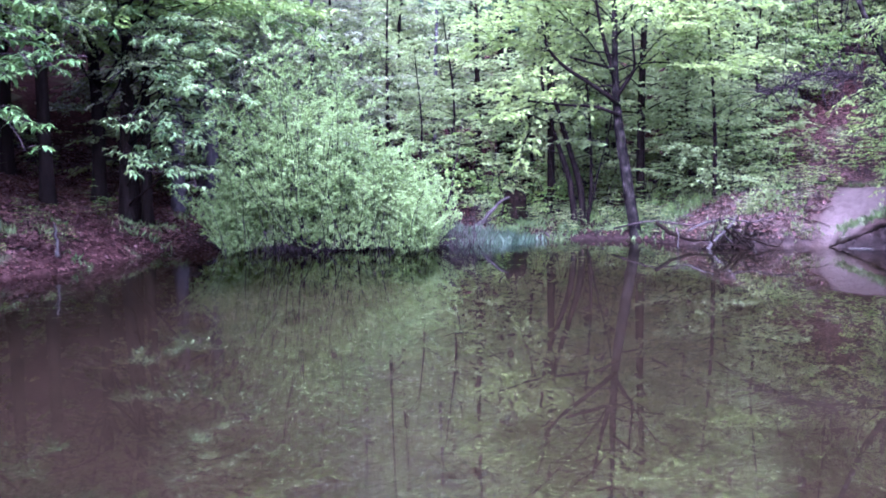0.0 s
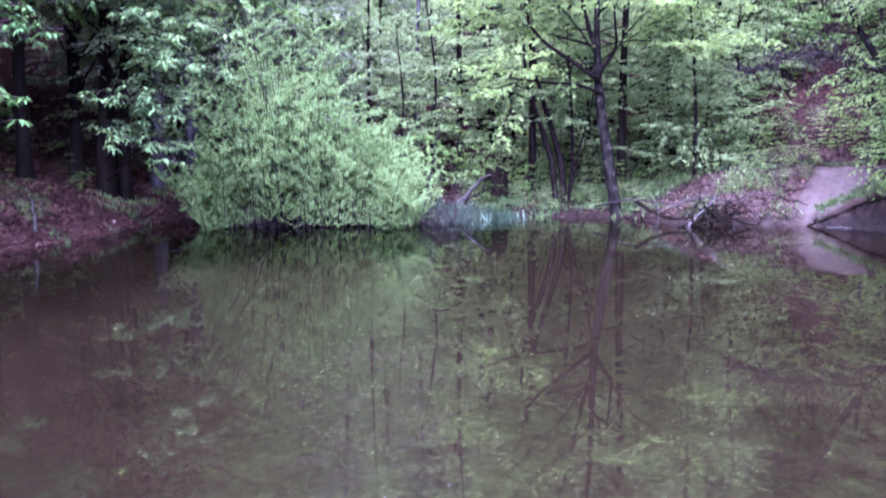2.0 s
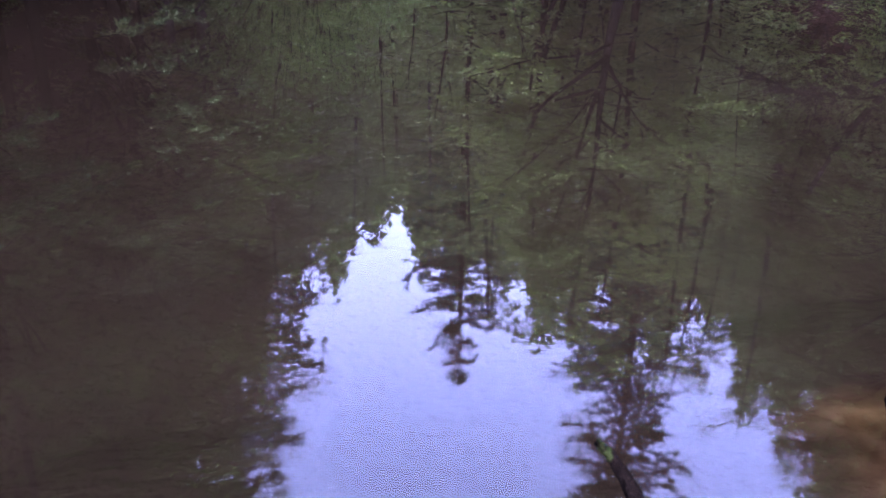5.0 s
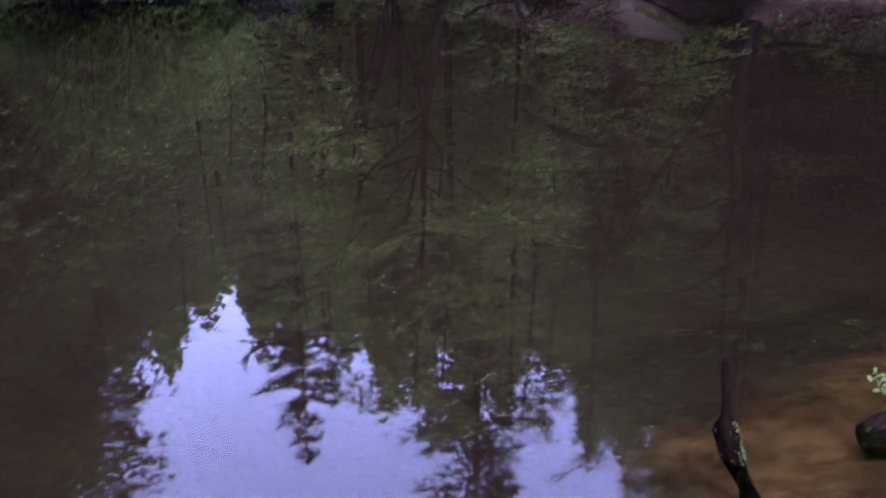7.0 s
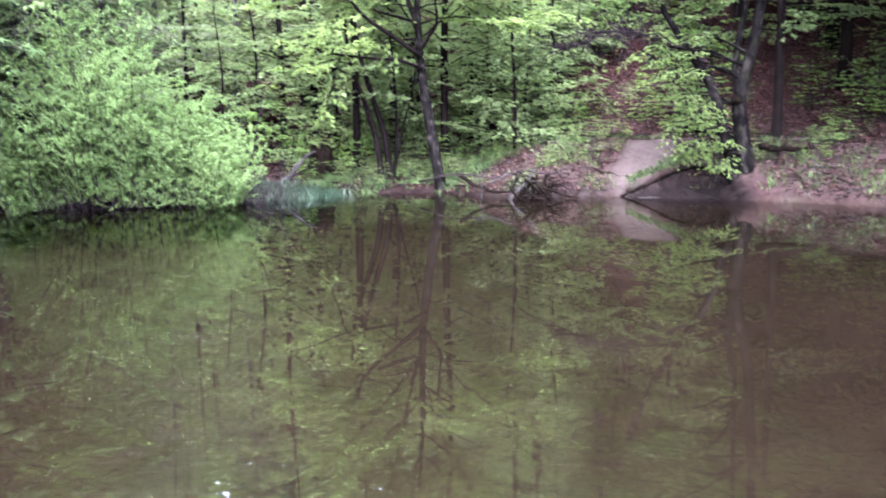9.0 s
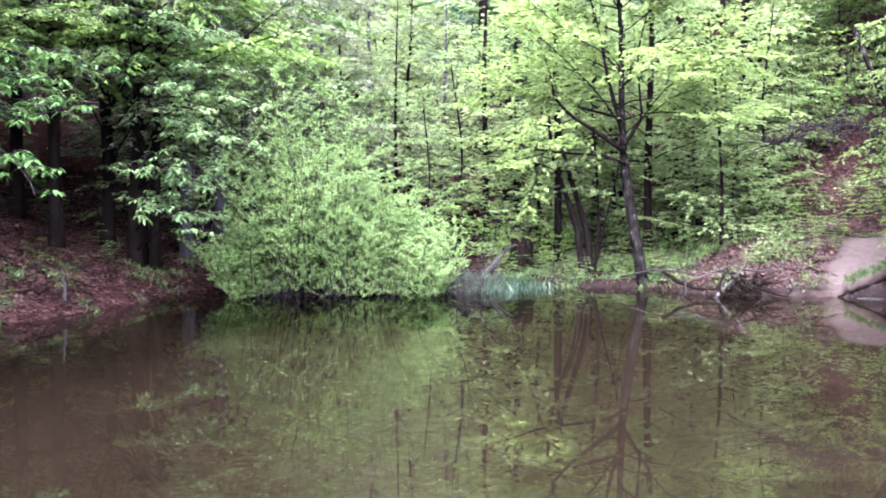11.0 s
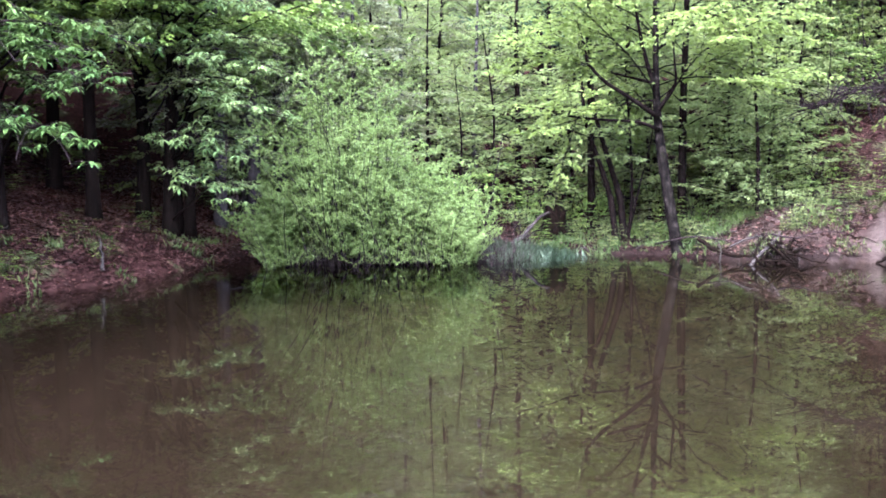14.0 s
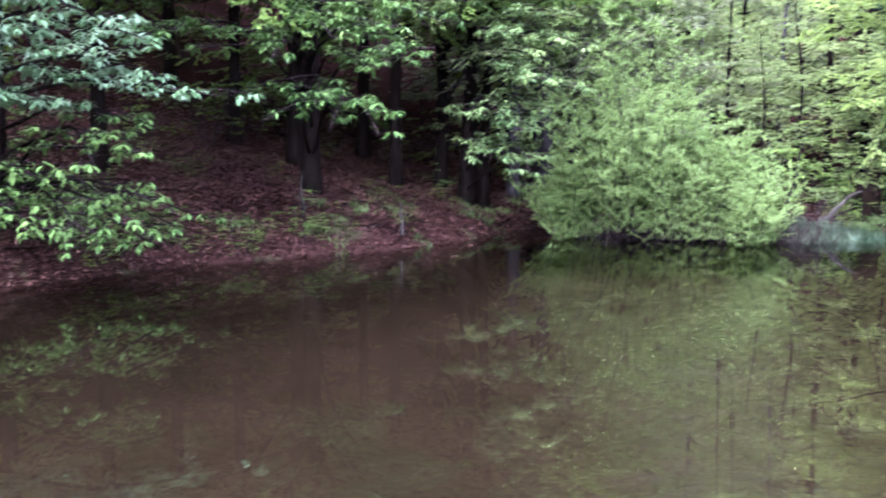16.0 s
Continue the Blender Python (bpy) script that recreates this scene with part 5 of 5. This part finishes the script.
blades("reed_bed", 0.98 + R.normal(0, 0.34, n), 18.0 + R.normal(0, 0.27, n), 0.24, REED, "bluish green young reeds in the shallows", "reeds", 332, 0.010, 0.3)


def tufts(centres, per, spread, seed):
    rng = np.random.default_rng(seed)
    c = np.asarray(centres)
    xs = np.repeat(c[:, 0], per) + rng.normal(0, spread, len(c) * per)
    ys = np.repeat(c[:, 1], per) + rng.normal(0, spread, len(c) * per)
    return xs, ys


def along_bank(seed, n, lo, hi, smin, smax):
    """Random spots on land between two bearings and two distances from the water."""
    rng = np.random.default_rng(seed)
    out = []
    while len(out) < n:
        az = rng.uniform(lo, hi, 4000)
        d = rng.uniform(7, 26, 4000)
        x, y = d * np.sin(np.radians(az)), d * np.cos(np.radians(az))
        s = shore_distance(x, y)
        hollow = (x > 6.85) & (x < 9.0) & (y > 13.5) & (s < 0.72)
        ok = (s > smin) & (s < smax) & (path_weight(x, y) < 0.2) & ~hollow
        out += list(zip(x[ok], y[ok]))
    return np.array(out[:n])


xs, ys = tufts(along_bank(341, 18, -40, -13, 0.05, 1.6), 30, 0.10, 342)
blades("bank_grass", xs, ys, 0.16, GRASS, "green grass tufts along the slope's foot", "grass", 343, 0.05, 0.5)
xs, ys = tufts(along_bank(347, 46, 4, 15, 0.02, 2.6), 40, 0.13, 348)
blades("bank_grass", xs, ys, 0.17, GRASS, "loose green grass on the muddy flat", "grass", 349, 0.035, 0.7)
xs, ys = tufts(along_bank(344, 110, 4, 46, 0.1, 3.6), 60, 0.14, 345)
blades("bank_grass", xs, ys, 0.14, GRASS, "patchy green grass on the far bank", "grass", 346, 0.035, 0.6)


def litter(name, spots, size, mat, label, seed):
    rng = np.random.default_rng(seed)
    n = len(spots)
    z = ground_z(spots[:, 0], spots[:, 1]) + rng.uniform(0.0, 0.03, n)
    me = leaf_mesh(name, np.column_stack([spots, z]), np.column_stack([rng.normal(0, 1, (n, 2)), rng.normal(0, 0.25, n)]), np.column_stack([rng.normal(0, 0.35, (n, 2)), np.ones(n)]),
                   size * rng.uniform(0.6, 1.3, n), 0.3, mat)
    return tagged(new(name, me), label, "leaves", kind="stuff")


litter("leaf_litter", along_bank(351, 34000, -46, -12, 0.02, 7.0), 0.085, LITTER, "red-brown fallen leaves covering the slope", 352)
litter("leaf_litter", along_bank(359, 900, -46, -12, 0.02, 5.0), 0.07, LITTER_PALE, "pale fallen leaves scattered over the slope", 360)
litter("leaf_litter", along_bank(353, 17000, 13, 46, 0.05, 3.8), 0.052, LITTER_PALE, "bleached fallen leaves on the far bank", 354)
litter("leaf_litter", along_bank(357, 9000, 13, 46, 0.05, 4.2), 0.085, LITTER, "brown fallen leaves on the far bank", 358)
litter("leaf_litter", along_bank(361, 2600, 1, 14, 0.1, 4.0), 0.075, LITTER, "brown fallen leaves on the muddy flat", 362)
litter("leaf_litter", along_bank(355, 22000, 18, 48, 2.6, 9.0), 0.085, LITTER, "red-brown fallen leaves on the slope behind the bank", 356)


def dead_brush():
    """The grey tangle of bare twigs at the willow's foot."""
    rng = np.random.default_rng(361)
    lines = []
    for _ in range(220):
        p = (rng.uniform(-3.4, 0.75), 16.55 + rng.normal(0, 0.25), -0.05)
        lines.append((limb(rng, p, (rng.normal(0, 0.5), rng.normal(0, 0.4) - 0.2, 0.9), rng.uniform(0.25, 0.75), n=5, wobble=0.15), np.linspace(0.006, 0.002, 5)))
    for _ in range(150):
        p = (rng.normal(0.35, 0.33), 17.1 + rng.normal(0, 0.25), -0.05)
        lines.append((limb(rng, p, (rng.normal(0, 0.6), rng.normal(0, 0.4), 0.9), rng.uniform(0.35, 1.0), n=5, wobble=0.15), np.linspace(0.006, 0.002, 5)))
    tagged(new("dead_brush", tubes("dead_brush", lines, TWIG, 3)), "grey tangle of bare twigs at the willow's foot", "brush", kind="stuff")


dead_brush()


def fallen_twigs(spots, mat, label, seed, size):
    rng = np.random.default_rng(seed)
    lines = []
    for x, y in spots:
        a, ln = rng.uniform(0, 6.28), size * rng.uniform(0.4, 1.3)
        u = np.linspace(-0.5, 0.5, 5)
        px, py = x + u * ln * math.cos(a) + rng.normal(0, 0.02, 5), y + u * ln * math.sin(a) + rng.normal(0, 0.02, 5)
        r = rng.uniform(0.005, 0.016)
        lines.append((np.column_stack([px, py, ground_z(px, py) + r + rng.uniform(0, 0.06) + rng.normal(0, 0.015, 5)]), np.linspace(r, 0.4 * r, 5)))
    tagged(new("fallen_twigs", tubes("fallen_twigs", lines, mat, 5)), label, "twigs", kind="stuff")


fallen_twigs(along_bank(391, 420, 2, 46, 0.05, 4.5), BLACKWOOD, "dark fallen twigs scattered over the far bank", 392, 0.5)
fallen_twigs(along_bank(393, 160, 2, 46, 0.05, 4.0), DEADWOOD, "bleached fallen twigs scattered over the far bank", 394, 0.45)
fallen_twigs(along_bank(395, 120, -44, -13, 0.05, 6.0), BLACKWOOD, "dark fallen twigs on the leaf-strewn slope", 396, 0.5)


# ---- the turf that overhangs the undercut bank below the twin-stemmed tree ----
def overhang():
    rng = np.random.default_rng(371)
    lip = []
    for x, y, z in smooth_line([(6.84, 16.03, 0.02), (7.12, 16.0, 0.13), (7.39, 15.95, 0.24), (7.62, 15.86, 0.37), (7.83, 15.74, 0.47), (8.15, 15.58, 0.54), (8.42, 15.4, 0.46), (8.58, 15.22, 0.3)], 44):
        lip.append((x, y, z))
    lip = np.array(lip)
    rows = []
    for dx, dy, dz in ((0.12, 0.30, 0.03), (0.0, 0.06, 0.012), (-0.02, -0.04, 0.0), (-0.02, -0.05, -0.02), (0.0, -0.02, -0.04), (0.05, 0.10, -0.06)):
        r = lip + np.array([dx, dy, dz])
        r += rng.normal(0, 0.013, r.shape)
        rows.append(r)
    n = len(lip)
    F = [(j * n + i, j * n + i + 1, (j + 1) * n + i + 1, (j + 1) * n + i) for j in range(5) for i in range(n - 1)]
    root = thing("overhanging_bank", (0, 0, 0), "ragged dark turf edge overhanging the hollow bank", "bank", kind="structure")
    part("turf_edge", raw_mesh("turf_edge", np.concatenate(rows), F, [4] * len(F), BLACKWOOD, True), root)
    for k in range(16):
        p = lip[rng.integers(2, n - 1)] + np.array([0, -0.06, -0.05])
        ln = limb(rng, p, (rng.normal(0, 0.5), rng.normal(-0.1, 0.2), -1), rng.uniform(0.15, 0.4), n=6, wobble=0.2)
        part("root", tubes("root", [(ln, np.linspace(rng.uniform(0.006, 0.014), 0.002, 6))], TWIG, 5), root)


overhang()
xs, ys = tufts(np.column_stack([np.linspace(7.1, 8.5, 22), np.interp(np.linspace(7.1, 8.5, 22), [7.1, 7.83, 8.55, 9.0], [16.2, 16.08, 15.75, 15.5])]), 22, 0.07, 372)
blades("bank_grass", xs, ys, 0.13, GRASS, "short grass hanging over the hollow bank", "grass", 373, 0.05, 0.7)


def dead_crown():
    """A bare fallen crown caught in the branches above the path."""
    rng = np.random.default_rng(381)
    root = thing("dead_branch", (7.5, 16.95, 2.9), "grey tangle of a dead crown caught above the path", "branch")
    stem = smooth_line([(1.15, -0.6, -0.5), (0.7, -0.3, -0.2), (0.2, 0, 0.05), (-0.5, 0.2, 0.1), (-1.2, 0.4, -0.2)], 14)
    part("stem", tubes("stem", [(stem, np.linspace(0.05, 0.012, 14))], TWIG, 8), root)
    lines = []
    for _ in range(150):
        p = stem[rng.integers(5, 14)]
        lines.append((limb(rng, p, (rng.normal(-0.3, 0.6), rng.normal(0, 0.5), rng.normal(0.0, 0.45)), rng.uniform(0.3, 0.95), n=6, wobble=0.18), np.linspace(0.010, 0.003, 6)))
    tagged(part("twigwood", tubes("twigwood", lines, TWIG, 4), root), kind="stuff")


dead_crown()
